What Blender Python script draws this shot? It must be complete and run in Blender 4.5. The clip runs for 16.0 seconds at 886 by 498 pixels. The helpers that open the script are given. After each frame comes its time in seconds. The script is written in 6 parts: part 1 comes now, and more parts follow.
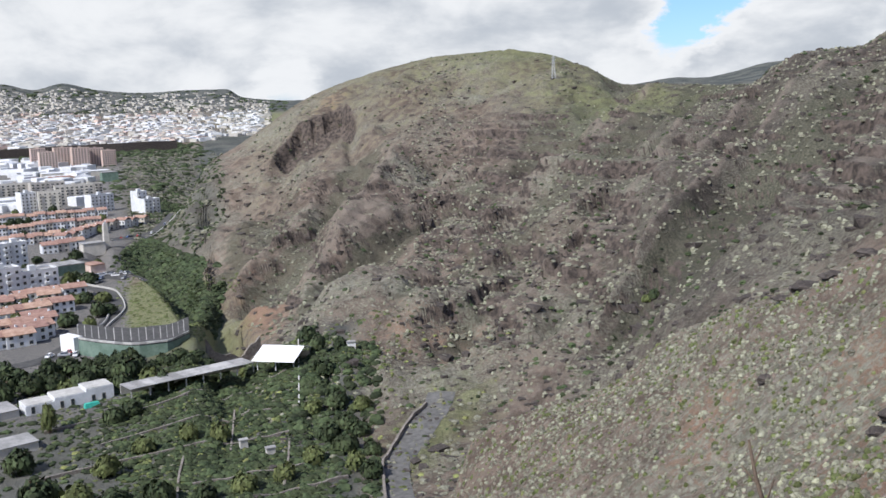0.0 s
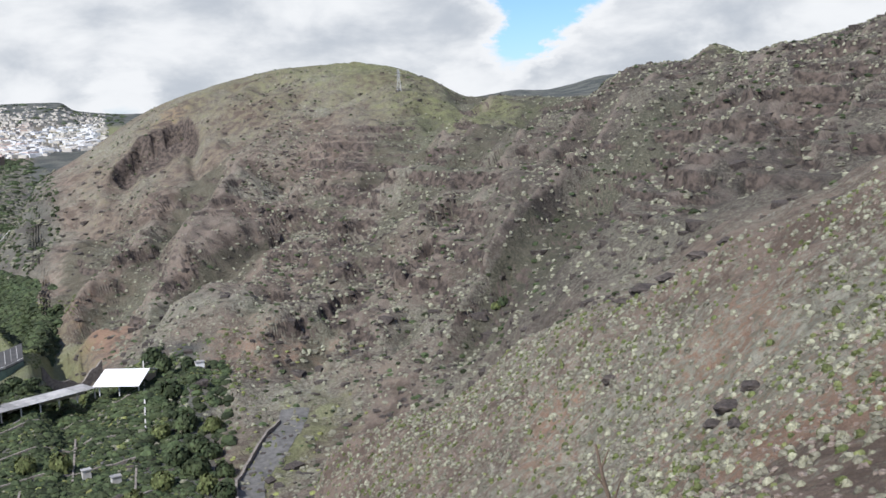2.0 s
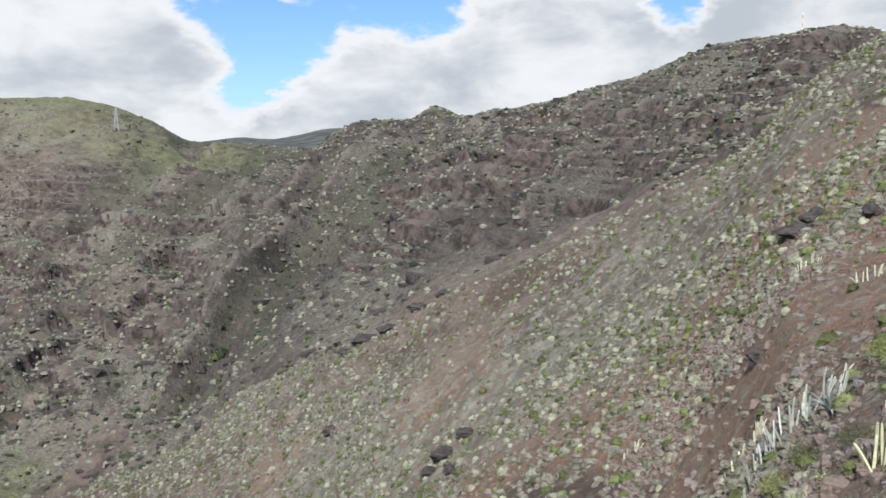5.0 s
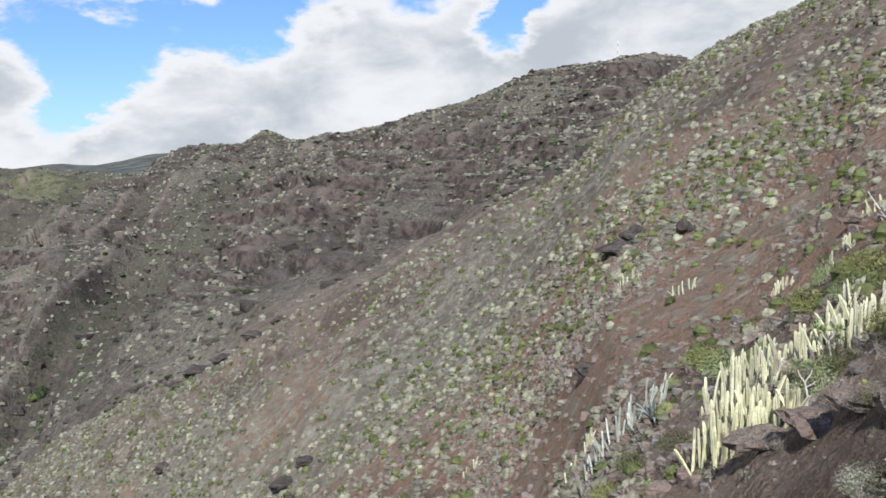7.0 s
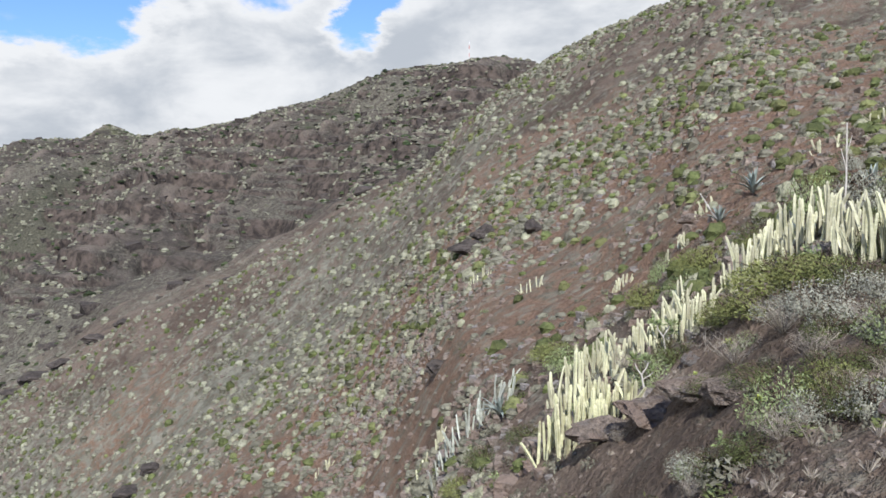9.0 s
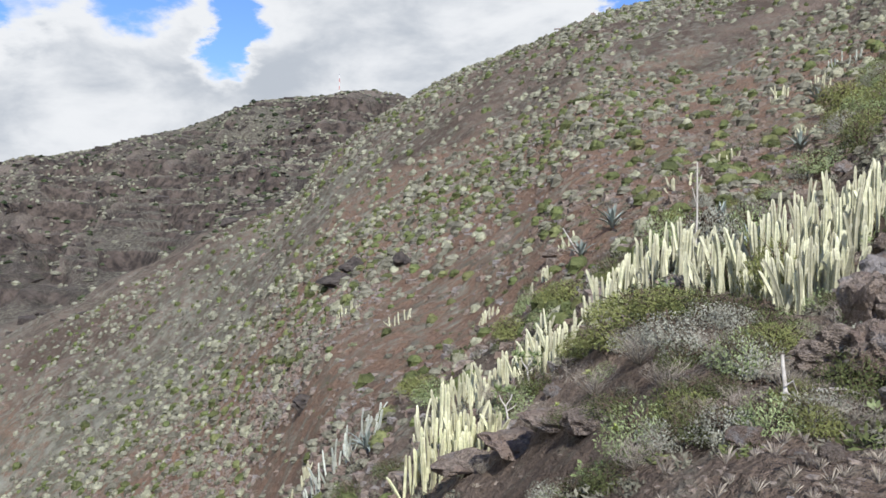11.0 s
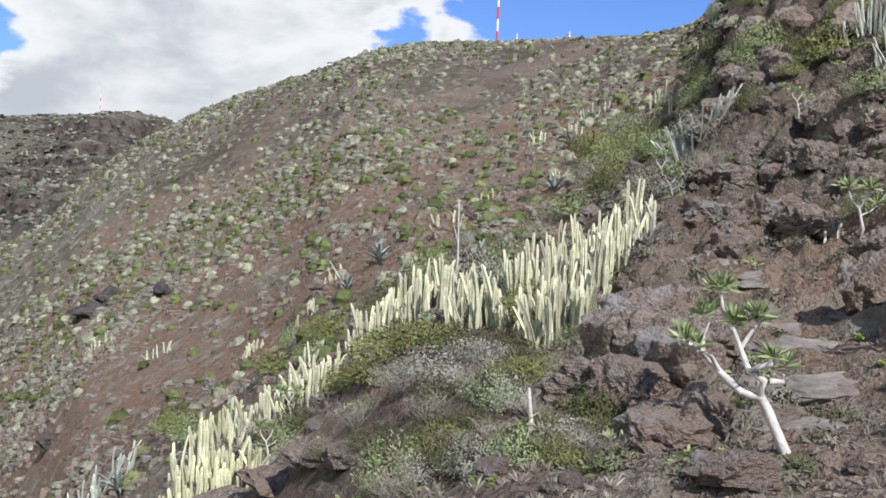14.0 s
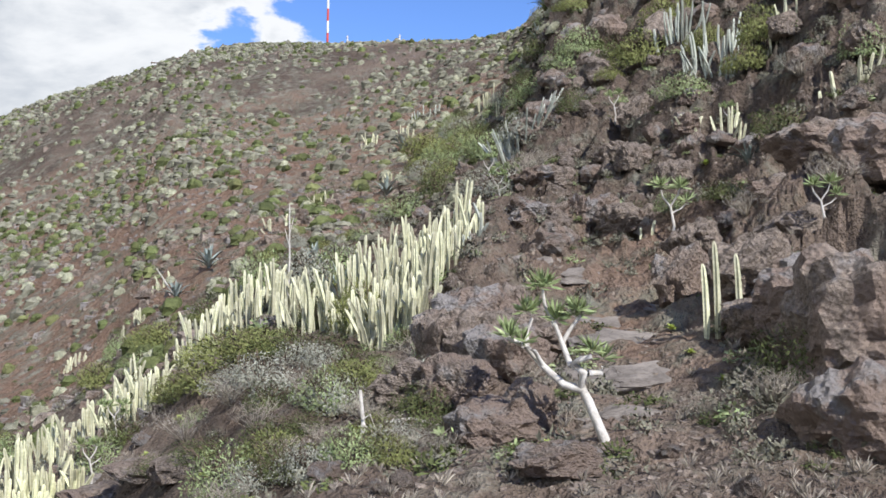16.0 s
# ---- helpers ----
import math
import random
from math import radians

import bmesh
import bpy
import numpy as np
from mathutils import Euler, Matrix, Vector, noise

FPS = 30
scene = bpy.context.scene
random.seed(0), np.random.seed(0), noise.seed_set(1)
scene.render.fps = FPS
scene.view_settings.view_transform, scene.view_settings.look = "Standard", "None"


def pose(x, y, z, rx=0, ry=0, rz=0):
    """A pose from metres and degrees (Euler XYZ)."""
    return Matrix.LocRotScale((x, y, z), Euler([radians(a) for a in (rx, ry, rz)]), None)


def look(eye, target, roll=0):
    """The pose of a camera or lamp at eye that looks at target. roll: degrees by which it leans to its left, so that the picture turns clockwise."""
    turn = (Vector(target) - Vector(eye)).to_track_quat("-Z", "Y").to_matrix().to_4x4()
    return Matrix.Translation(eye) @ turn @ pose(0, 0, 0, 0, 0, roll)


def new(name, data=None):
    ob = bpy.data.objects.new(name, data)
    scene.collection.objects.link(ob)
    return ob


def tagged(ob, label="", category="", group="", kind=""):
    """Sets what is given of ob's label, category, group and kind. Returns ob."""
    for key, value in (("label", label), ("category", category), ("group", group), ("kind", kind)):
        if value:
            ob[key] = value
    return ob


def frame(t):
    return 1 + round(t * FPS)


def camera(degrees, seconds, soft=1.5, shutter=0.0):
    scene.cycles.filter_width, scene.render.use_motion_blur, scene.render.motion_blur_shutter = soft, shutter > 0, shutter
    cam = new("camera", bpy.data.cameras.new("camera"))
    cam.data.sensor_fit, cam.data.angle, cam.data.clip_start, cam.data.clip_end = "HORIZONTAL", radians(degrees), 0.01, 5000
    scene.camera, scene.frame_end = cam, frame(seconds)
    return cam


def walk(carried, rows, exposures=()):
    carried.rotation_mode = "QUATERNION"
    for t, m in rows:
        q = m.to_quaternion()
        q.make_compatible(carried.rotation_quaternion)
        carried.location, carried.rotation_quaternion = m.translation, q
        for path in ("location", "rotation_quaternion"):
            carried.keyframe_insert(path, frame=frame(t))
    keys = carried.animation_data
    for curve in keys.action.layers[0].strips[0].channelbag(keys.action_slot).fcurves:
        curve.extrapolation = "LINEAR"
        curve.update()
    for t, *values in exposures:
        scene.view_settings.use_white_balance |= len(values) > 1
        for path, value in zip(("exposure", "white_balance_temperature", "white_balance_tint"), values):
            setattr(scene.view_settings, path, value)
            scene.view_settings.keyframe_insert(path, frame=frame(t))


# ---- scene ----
import itertools

cam = camera(50.2, 16.0, soft=1.6)


def aim(x, y, z, bearing, pitch, roll):
    """A camera pose: bearing clockwise from +y, pitch upwards, roll as in look(), in degrees."""
    b, p = radians(bearing), radians(pitch)
    eye = Vector((x, y, z))
    return look(eye, eye + Vector((math.sin(b) * math.cos(p), math.cos(b) * math.cos(p), math.sin(p))) * 10, roll)


# seconds, eye, bearing, pitch, roll: somebody stands on a path and turns slowly to the right
TURN = [
    (0, 0.000, 0.000, 90.000, -0.00, -8.52, -2.02),
    (0.5, -0.002, 0.023, 90.023, 2.62, -8.52, -2.05),
    (1, -0.011, 0.030, 90.028, 5.10, -8.40, -2.04),
    (1.5, -0.012, 0.017, 90.033, 7.11, -8.32, -2.04),
    (2, 0.003, -0.004, 90.028, 9.16, -8.13, -2.34),
    (2.5, 0.001, -0.017, 90.006, 11.27, -7.74, -1.96),
    (3, 0.002, -0.016, 89.983, 13.80, -7.49, -1.15),
    (3.5, 0.003, -0.009, 89.967, 16.77, -7.20, -0.80),
    (4, -0.005, 0.016, 89.964, 20.31, -6.58, 0.39),
    (4.5, -0.067, 0.115, 89.943, 23.29, -5.73, 0.92),
    (5, -0.055, 0.132, 89.953, 25.97, -5.27, 0.92),
    (5.2, -0.046, 0.108, 89.963, 26.95, -5.13, 0.90),
    (7.3, -0.043, 0.079, 89.989, 37.19, -3.76, 0.67),
    (7.5, -0.045, 0.101, 89.989, 38.02, -3.97, 1.20),
    (8, -0.047, 0.073, 89.974, 40.44, -3.83, 1.35),
    (8.5, -0.036, 0.069, 89.984, 42.68, -3.42, 2.00),
    (8.7, -0.027, 0.052, 89.986, 43.58, -3.60, 1.43),
    (10.8, 0.023, -0.004, 90.002, 51.59, -1.77, 0.80),
    (11, 0.028, 0.006, 89.992, 52.66, -1.64, 1.14),
    (11.5, 0.033, -0.002, 89.994, 55.20, -1.11, 1.82),
    (12, 0.072, -0.001, 89.989, 57.36, -0.86, 1.63),
    (12.5, 0.055, -0.030, 89.996, 59.41, -0.62, 0.91),
    (13, 0.056, -0.041, 90.006, 61.69, -0.17, 0.93),
    (13.5, 0.017, -0.064, 90.018, 63.99, 0.41, 1.98),
    (14, 0.006, -0.072, 90.021, 66.50, 0.73, 2.47),
    (14.5, -0.007, -0.090, 90.026, 68.80, 0.88, 1.92),
    (15, 0.004, -0.106, 90.027, 71.37, 0.92, 2.22),
    (15.5, 0.008, -0.119, 90.026, 74.07, 1.02, 2.54),
    (16, 0.006, -0.135, 90.029, 76.41, 1.16, 1.00),
]
walk(cam, [(t, aim(*row)) for t, *row in TURN], [(0, 0.22), (2.5, 0.26), (5, 0.24), (8, 0.23), (12, 0.2), (16, 0.34)])

# ---- light ----
SUN_BEARING, SUN_HEIGHT = -138, 44
sun_data = bpy.data.lights.new("sun", "SUN")
sun_data.energy, sun_data.angle, sun_data.color = 5.0, radians(0.6), (1.0, 0.975, 0.95)
sun = new("sun", sun_data)
sb, sh = radians(SUN_BEARING), radians(SUN_HEIGHT)
sun.matrix_world = look((math.sin(sb) * math.cos(sh) * 500, math.cos(sb) * math.cos(sh) * 500, 90 + math.sin(sh) * 500), (0, 0, 90))


def node(tree, kind, inputs=(), **settings):
    """A shader node with its settings; inputs maps socket names or numbers to values or to other sockets."""
    n = tree.nodes.new(kind)
    for key, value in settings.items():
        setattr(n, key, value)
    for key, value in dict(inputs).items():
        if isinstance(value, bpy.types.NodeSocket):
            tree.links.new(value, n.inputs[key])
        else:
            n.inputs[key].default_value = value
    return n


def calc(tree, op, a, b=0.0, c=0.0, clamp=False):
    return node(tree, "ShaderNodeMath", {0: a, 1: b, 2: c}, operation=op, use_clamp=clamp).outputs[0]


def ramp(tree, fac, low, high):
    """0 below low, 1 above high, eased between them."""
    return node(tree, "ShaderNodeMapRange", {0: fac, 1: low, 2: high, 3: 0.0, 4: 1.0}, interpolation_type="SMOOTHSTEP").outputs[0]


def mix(tree, fac, a, b, blend="MIX"):
    n = node(tree, "ShaderNodeMix", data_type="RGBA", blend_type=blend)
    for socket, value in ((n.inputs[0], fac), (n.inputs[6], a), (n.inputs[7], b)):
        if isinstance(value, bpy.types.NodeSocket):
            tree.links.new(value, socket)
        else:
            socket.default_value = value if isinstance(value, (int, float)) else (*value[:3], 1)
    return n.outputs[2]


def noise_of(tree, vector, scale, detail=4.0, rough=0.55, distortion=0.0):
    return node(tree, "ShaderNodeTexNoise", {"Vector": vector, "Scale": scale, "Detail": detail, "Roughness": rough, "Distortion": distortion}).outputs[0]


world = bpy.data.worlds.new("world")
scene.world = world
world.use_nodes = True
wt = world.node_tree
wt.nodes.clear()
sky = node(wt, "ShaderNodeTexSky", sky_type="NISHITA", sun_disc=False, sun_elevation=sh, sun_rotation=sb, altitude=300, air_density=1.0, dust_density=0.6, ozone_density=2.0)
way = node(wt, "ShaderNodeTexCoord").outputs["Generated"]
# broken cloud: a layered noise, opened to the blue in a few places (bearing, elevation, reach in degrees, strength)
sep = node(wt, "ShaderNodeSeparateXYZ", {0: way})
flat = node(wt, "ShaderNodeVectorMath", {0: way, 1: (1, 1, 2.1)}, operation="MULTIPLY").outputs[0]
cover = calc(wt, "MULTIPLY_ADD", noise_of(wt, flat, 7.0, 7.0, 0.56, 0.25), 0.9, 0.24)
# the last two, out of view, are added to weaken the sky's fill
OPENINGS = [(15.2, 5.2, 2.3, 0.34), (14.2, 3.6, 2.0, 0.3), (16.6, 7.8, 3.2, 0.42), (13, 8.6, 3.0, 0.4), (20.5, 9.0, 2.6, 0.36), (24.6, 9.6, 3.0, 0.4), (28, 11.5, 3.0, 0.36), (39.6, 9.3, 1.8, 0.34), (40.2, 11.6, 2.2, 0.36),
            (34, 13.5, 4.0, 0.4), (63.4, 13.0, 2.0, 0.36), (69.5, 15.4, 3.2, 0.5), (76, 15.4, 5.0, 0.6), (83, 16.5, 6.0, 0.7), (93, 20, 9.0, 0.7), (-9, 1.4, 2.4, 0.2), (11.5, 1.6, 2.5, 0.12), (110, 30, 20, 0.4), (-135, 50, 50, 0.6), (100, 78, 45, 0.6)]
warp = node(wt, "ShaderNodeTexNoise", {"Vector": flat, "Scale": 16.0, "Detail": 5.0, "Roughness": 0.6}).outputs["Color"]
warp = node(wt, "ShaderNodeVectorMath", {0: warp, 1: (0.5, 0.5, 0.5)}, operation="SUBTRACT").outputs[0]
bent = node(wt, "ShaderNodeVectorMath", {0: warp, 1: (0.09, 0.09, 0.06), 2: way}, operation="MULTIPLY_ADD").outputs[0]
for bearing, rise, reach, strength in OPENINGS:
    b, e = radians(bearing), radians(rise)
    d = (math.sin(b) * math.cos(e), math.cos(b) * math.cos(e), math.sin(e))
    off = node(wt, "ShaderNodeVectorMath", {0: bent, 1: d}, operation="DISTANCE").outputs["Value"]
    blob = ramp(wt, off, radians(reach) * 1.25, radians(reach) * 0.3)
    cover = calc(wt, "SUBTRACT", cover, calc(wt, "MULTIPLY", blob, strength))
veil = ramp(wt, cover, 0.36, 0.56)
shade = noise_of(wt, flat, 5.0, 6.0, 0.55)
thick = ramp(wt, calc(wt, "ADD", cover, calc(wt, "MULTIPLY", shade, 0.5)), 0.82, 1.12)
cloud = mix(wt, thick, (7.5, 7.7, 8.0), (4.5, 4.9, 5.5))
deep = mix(wt, 1.0, sky.outputs[0], (0.75, 0.98, 1.5), "MULTIPLY")
colour = mix(wt, veil, deep, cloud)
back = node(wt, "ShaderNodeBackground", {"Color": colour, "Strength": 0.1})
wt.links.new(back.outputs[0], node(wt, "ShaderNodeOutputWorld").inputs[0])

# ---- materials ----


def material(name, build, rough=0.9, bump=0.0, spec=0.2):
    """build(tree, place) gives the colour socket and the height socket (or None)."""
    m = bpy.data.materials.new(name)
    m.use_nodes = True
    t = m.node_tree
    t.nodes.clear()
    place = node(t, "ShaderNodeTexCoord").outputs["Object"]
    colour, height = build(t, place)
    shader = node(t, "ShaderNodeBsdfPrincipled", {"Roughness": rough, "Specular IOR Level": spec})
    if isinstance(colour, bpy.types.NodeSocket):
        t.links.new(colour, shader.inputs["Base Color"])
    else:
        shader.inputs["Base Color"].default_value = (*colour, 1)
    if height is not None and bump:
        n = node(t, "ShaderNodeBump", {"Height": height, "Strength": 1.0, "Distance": bump})
        t.links.new(n.outputs[0], shader.inputs["Normal"])
    t.links.new(shader.outputs[0], node(t, "ShaderNodeOutputMaterial").inputs[0])
    return m


def hillside(t, p):
    big = noise_of(t, p, 0.018, 5, 0.6)
    mid = noise_of(t, p, 0.16, 5, 0.62)
    fine = noise_of(t, p, 1.3, 6, 0.7)
    grain = noise_of(t, p, 9.0, 4, 0.7)
    soil = mix(t, ramp(t, mid, 0.4, 0.62), (0.15, 0.112, 0.086), (0.28, 0.215, 0.168))
    soil = mix(t, ramp(t, calc(t, "MULTIPLY_ADD", big, 0.6, calc(t, "MULTIPLY", fine, 0.4)), 0.5, 0.6), soil, (0.2, 0.135, 0.105))
    soil = mix(t, ramp(t, grain, 0.35, 0.75), mix(t, 0.5, soil, (0.02, 0.016, 0.014)), soil)
    scrub = mix(t, ramp(t, noise_of(t, p, 0.5, 4, 0.7), 0.35, 0.65), (0.14, 0.138, 0.103), (0.29, 0.285, 0.225))
    where = calc(t, "ADD", calc(t, "MULTIPLY", fine, 0.6), calc(t, "MULTIPLY", big, 0.5))
    cover = node(t, "ShaderNodeSeparateColor", {0: node(t, "ShaderNodeAttribute", attribute_name="cover").outputs["Color"]})
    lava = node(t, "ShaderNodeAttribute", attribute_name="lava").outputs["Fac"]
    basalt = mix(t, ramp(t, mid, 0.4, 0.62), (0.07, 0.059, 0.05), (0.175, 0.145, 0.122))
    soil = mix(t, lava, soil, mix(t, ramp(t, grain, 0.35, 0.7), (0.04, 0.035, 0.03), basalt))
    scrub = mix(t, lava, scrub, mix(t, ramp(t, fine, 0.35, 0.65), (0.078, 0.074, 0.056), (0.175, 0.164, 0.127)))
    red = mix(t, ramp(t, grain, 0.3, 0.7), (0.165, 0.1, 0.066), (0.32, 0.208, 0.145))
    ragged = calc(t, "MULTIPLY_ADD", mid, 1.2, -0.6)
    soil = mix(t, calc(t, "MULTIPLY", ramp(t, calc(t, "ADD", cover.outputs[1], ragged), 0.15, 0.5), 0.85), soil, red)
    out = mix(t, ramp(t, where, 0.5, 0.66), soil, scrub)
    turf = mix(t, ramp(t, fine, 0.35, 0.65), (0.1, 0.118, 0.048), (0.2, 0.22, 0.095))
    out = mix(t, calc(t, "MULTIPLY", ramp(t, calc(t, "ADD", cover.outputs[0], ragged), 0.2, 0.75), 0.7), out, turf)
    # paler spur crests, darker gullies: soil and growth plus relief shading put in colour
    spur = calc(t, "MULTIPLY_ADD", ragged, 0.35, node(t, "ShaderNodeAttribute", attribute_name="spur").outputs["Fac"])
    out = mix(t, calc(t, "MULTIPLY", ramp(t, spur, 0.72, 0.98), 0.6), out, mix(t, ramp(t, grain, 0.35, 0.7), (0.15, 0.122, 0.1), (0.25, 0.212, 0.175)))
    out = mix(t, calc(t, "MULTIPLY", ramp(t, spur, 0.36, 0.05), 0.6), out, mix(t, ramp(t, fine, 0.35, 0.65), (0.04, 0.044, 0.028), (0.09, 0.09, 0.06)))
    cliff = node(t, "ShaderNodeAttribute", attribute_name="cliff").outputs["Fac"]
    crag = mix(t, ramp(t, noise_of(t, p, 0.35, 5, 0.7), 0.35, 0.65), (0.036, 0.03, 0.026), (0.125, 0.1, 0.083))
    out = mix(t, ramp(t, calc(t, "ADD", cliff, calc(t, "MULTIPLY", ragged, 0.6)), 0.3, 0.6), out, crag)
    woodland = node(t, "ShaderNodeAttribute", attribute_name="woodland").outputs["Fac"]
    # wood colour greyed with the haze of the distant hills
    hazy_forest = mix(t, ramp(t, noise_of(t, p, 0.012, 5, 0.65), 0.4, 0.6), (0.045, 0.053, 0.05), (0.105, 0.108, 0.095))
    out = mix(t, woodland, out, hazy_forest)
    street = mix(t, ramp(t, fine, 0.4, 0.6), (0.10, 0.10, 0.098), (0.2, 0.185, 0.165))
    out = mix(t, ramp(t, calc(t, "ADD", cover.outputs[2], calc(t, "MULTIPLY", ragged, 0.5)), 0.3, 0.6), out, street)
    return out, calc(t, "ADD", calc(t, "MULTIPLY", mid, 1.4), calc(t, "ADD", calc(t, "MULTIPLY", fine, 0.6), calc(t, "MULTIPLY", grain, 0.2)))


HILLSIDE = material("hillside", hillside, 0.95, 0.9)


def plain(name, low, high, scale=3.0, rough=0.8, bump=0.0, each=0.0, spec=0.2, detail=5.0):
    """Two tones mottled together; each: how much single pieces differ in brightness."""
    def build(t, p):
        n = noise_of(t, p, scale, detail, 0.65)
        fine = noise_of(t, p, scale * 9, 3, 0.7)
        c = mix(t, ramp(t, calc(t, "MULTIPLY_ADD", fine, 0.35, calc(t, "MULTIPLY", n, 0.65)), 0.36, 0.64), low, high)
        if each:
            g = node(t, "ShaderNodeNewGeometry").outputs["Random Per Island"]
            o = node(t, "ShaderNodeObjectInfo").outputs["Random"]
            v = calc(t, "FRACT", calc(t, "ADD", g, o))
            c = node(t, "ShaderNodeHueSaturation", {"Hue": calc(t, "MULTIPLY_ADD", v, 0.02, 0.49), "Value": calc(t, "MULTIPLY_ADD", v, 2 * each, 1 - each), "Color": c}).outputs[0]
        return c, calc(t, "ADD", n, calc(t, "MULTIPLY", fine, 0.4))
    return material(name, build, rough, bump, spec)


PALE_LEAF = plain("pale_leaf", (0.17, 0.175, 0.115), (0.37, 0.365, 0.26), 3.5, 0.85, 0.05, each=0.2)
MID_LEAF = plain("mid_leaf", (0.15, 0.152, 0.105), (0.31, 0.305, 0.225), 2.0, 0.85, 0.06, each=0.22)
GREY_LEAF = plain("grey_leaf", (0.095, 0.093, 0.068), (0.235, 0.227, 0.17), 3.0, 0.88, 0.05, each=0.28)
YELLOW_LEAF = plain("yellow_leaf", (0.12, 0.135, 0.045), (0.27, 0.285, 0.105), 2.0, 0.75, 0.04, each=0.25)
OLIVE_LEAF = plain("olive_leaf", (0.085, 0.095, 0.036), (0.19, 0.2, 0.085), 2.0, 0.8, 0.04, each=0.25)
GREEN_LEAF = plain("green_leaf", (0.045, 0.056, 0.02), (0.135, 0.155, 0.058), 2.0, 0.75, 0.04, each=0.3)
DARK_LEAF = plain("dark_leaf", (0.02, 0.03, 0.014), (0.06, 0.078, 0.034), 0.15, 0.75, each=0.45)
SILVER_LEAF = plain("silver_leaf", (0.17, 0.175, 0.135), (0.36, 0.36, 0.29), 3.0, 0.85, each=0.25)
TWIG = plain("dry_twig", (0.2, 0.175, 0.14), (0.4, 0.355, 0.295), 2.0, 0.9, each=0.35)
BARK = plain("pale_bark", (0.38, 0.35, 0.31), (0.66, 0.63, 0.58), 6.0, 0.85, 0.01)
TRUNK = plain("brown_bark", (0.07, 0.05, 0.035), (0.16, 0.12, 0.09), 3.0, 0.9, 0.02)
STEM = plain("spurge_stem", (0.4, 0.4, 0.26), (0.66, 0.64, 0.46), 2.2, 0.6, 0.004, each=0.28, spec=0.3)
STEM_YELLOW = plain("spurge_stem_yellow", (0.42, 0.42, 0.25), (0.66, 0.64, 0.43), 2.2, 0.6, 0.004, each=0.25, spec=0.3)
STEM_GREY = plain("spurge_stem_grey", (0.3, 0.33, 0.28), (0.55, 0.56, 0.48), 2.2, 0.6, 0.004, each=0.3, spec=0.3)
AGAVE = plain("agave_leaf", (0.16, 0.2, 0.18), (0.33, 0.37, 0.33), 2.5, 0.55, 0.003, each=0.25, spec=0.35)
ROSETTE = plain("rosette_leaf", (0.2, 0.26, 0.05), (0.42, 0.47, 0.12), 4.0, 0.5, each=0.25, spec=0.35)
TUFT_LEAF = plain("tuft_leaf", (0.15, 0.2, 0.08), (0.32, 0.37, 0.18), 4.0, 0.6, each=0.3, spec=0.3)


def stone(t, p):
    big = noise_of(t, p, 0.8, 5, 0.65)
    fine = noise_of(t, p, 6.0, 6, 0.7)
    pits = node(t, "ShaderNodeTexVoronoi", {"Vector": p, "Scale": 14.0}).outputs["Distance"]
    o = node(t, "ShaderNodeObjectInfo").outputs["Random"]
    speck = noise_of(t, p, 34.0, 4, 0.75)
    fine = calc(t, "MULTIPLY_ADD", speck, 0.3, calc(t, "MULTIPLY", fine, 0.72))
    c = mix(t, ramp(t, fine, 0.35, 0.7), (0.1, 0.081, 0.067), (0.37, 0.305, 0.252))
    c = mix(t, ramp(t, calc(t, "ADD", big, calc(t, "MULTIPLY", o, 0.25)), 0.58, 0.72), c, (0.23, 0.176, 0.143))
    c = mix(t, ramp(t, calc(t, "SUBTRACT", big, calc(t, "MULTIPLY", o, 0.2)), 0.35, 0.25), c, (0.26, 0.24, 0.225))
    return c, calc(t, "ADD", calc(t, "MULTIPLY", fine, 0.8), calc(t, "MULTIPLY", pits, 0.4))


# dark rock tone, also standing in for the shade of rock mouths and hollows
SHADE_BASALT = plain("basalt", (0.03, 0.026, 0.024), (0.1, 0.085, 0.075), 1.5, 0.9, 0.08)
STONE = material("volcanic_stone", stone, 0.92, 0.09)

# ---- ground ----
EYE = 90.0
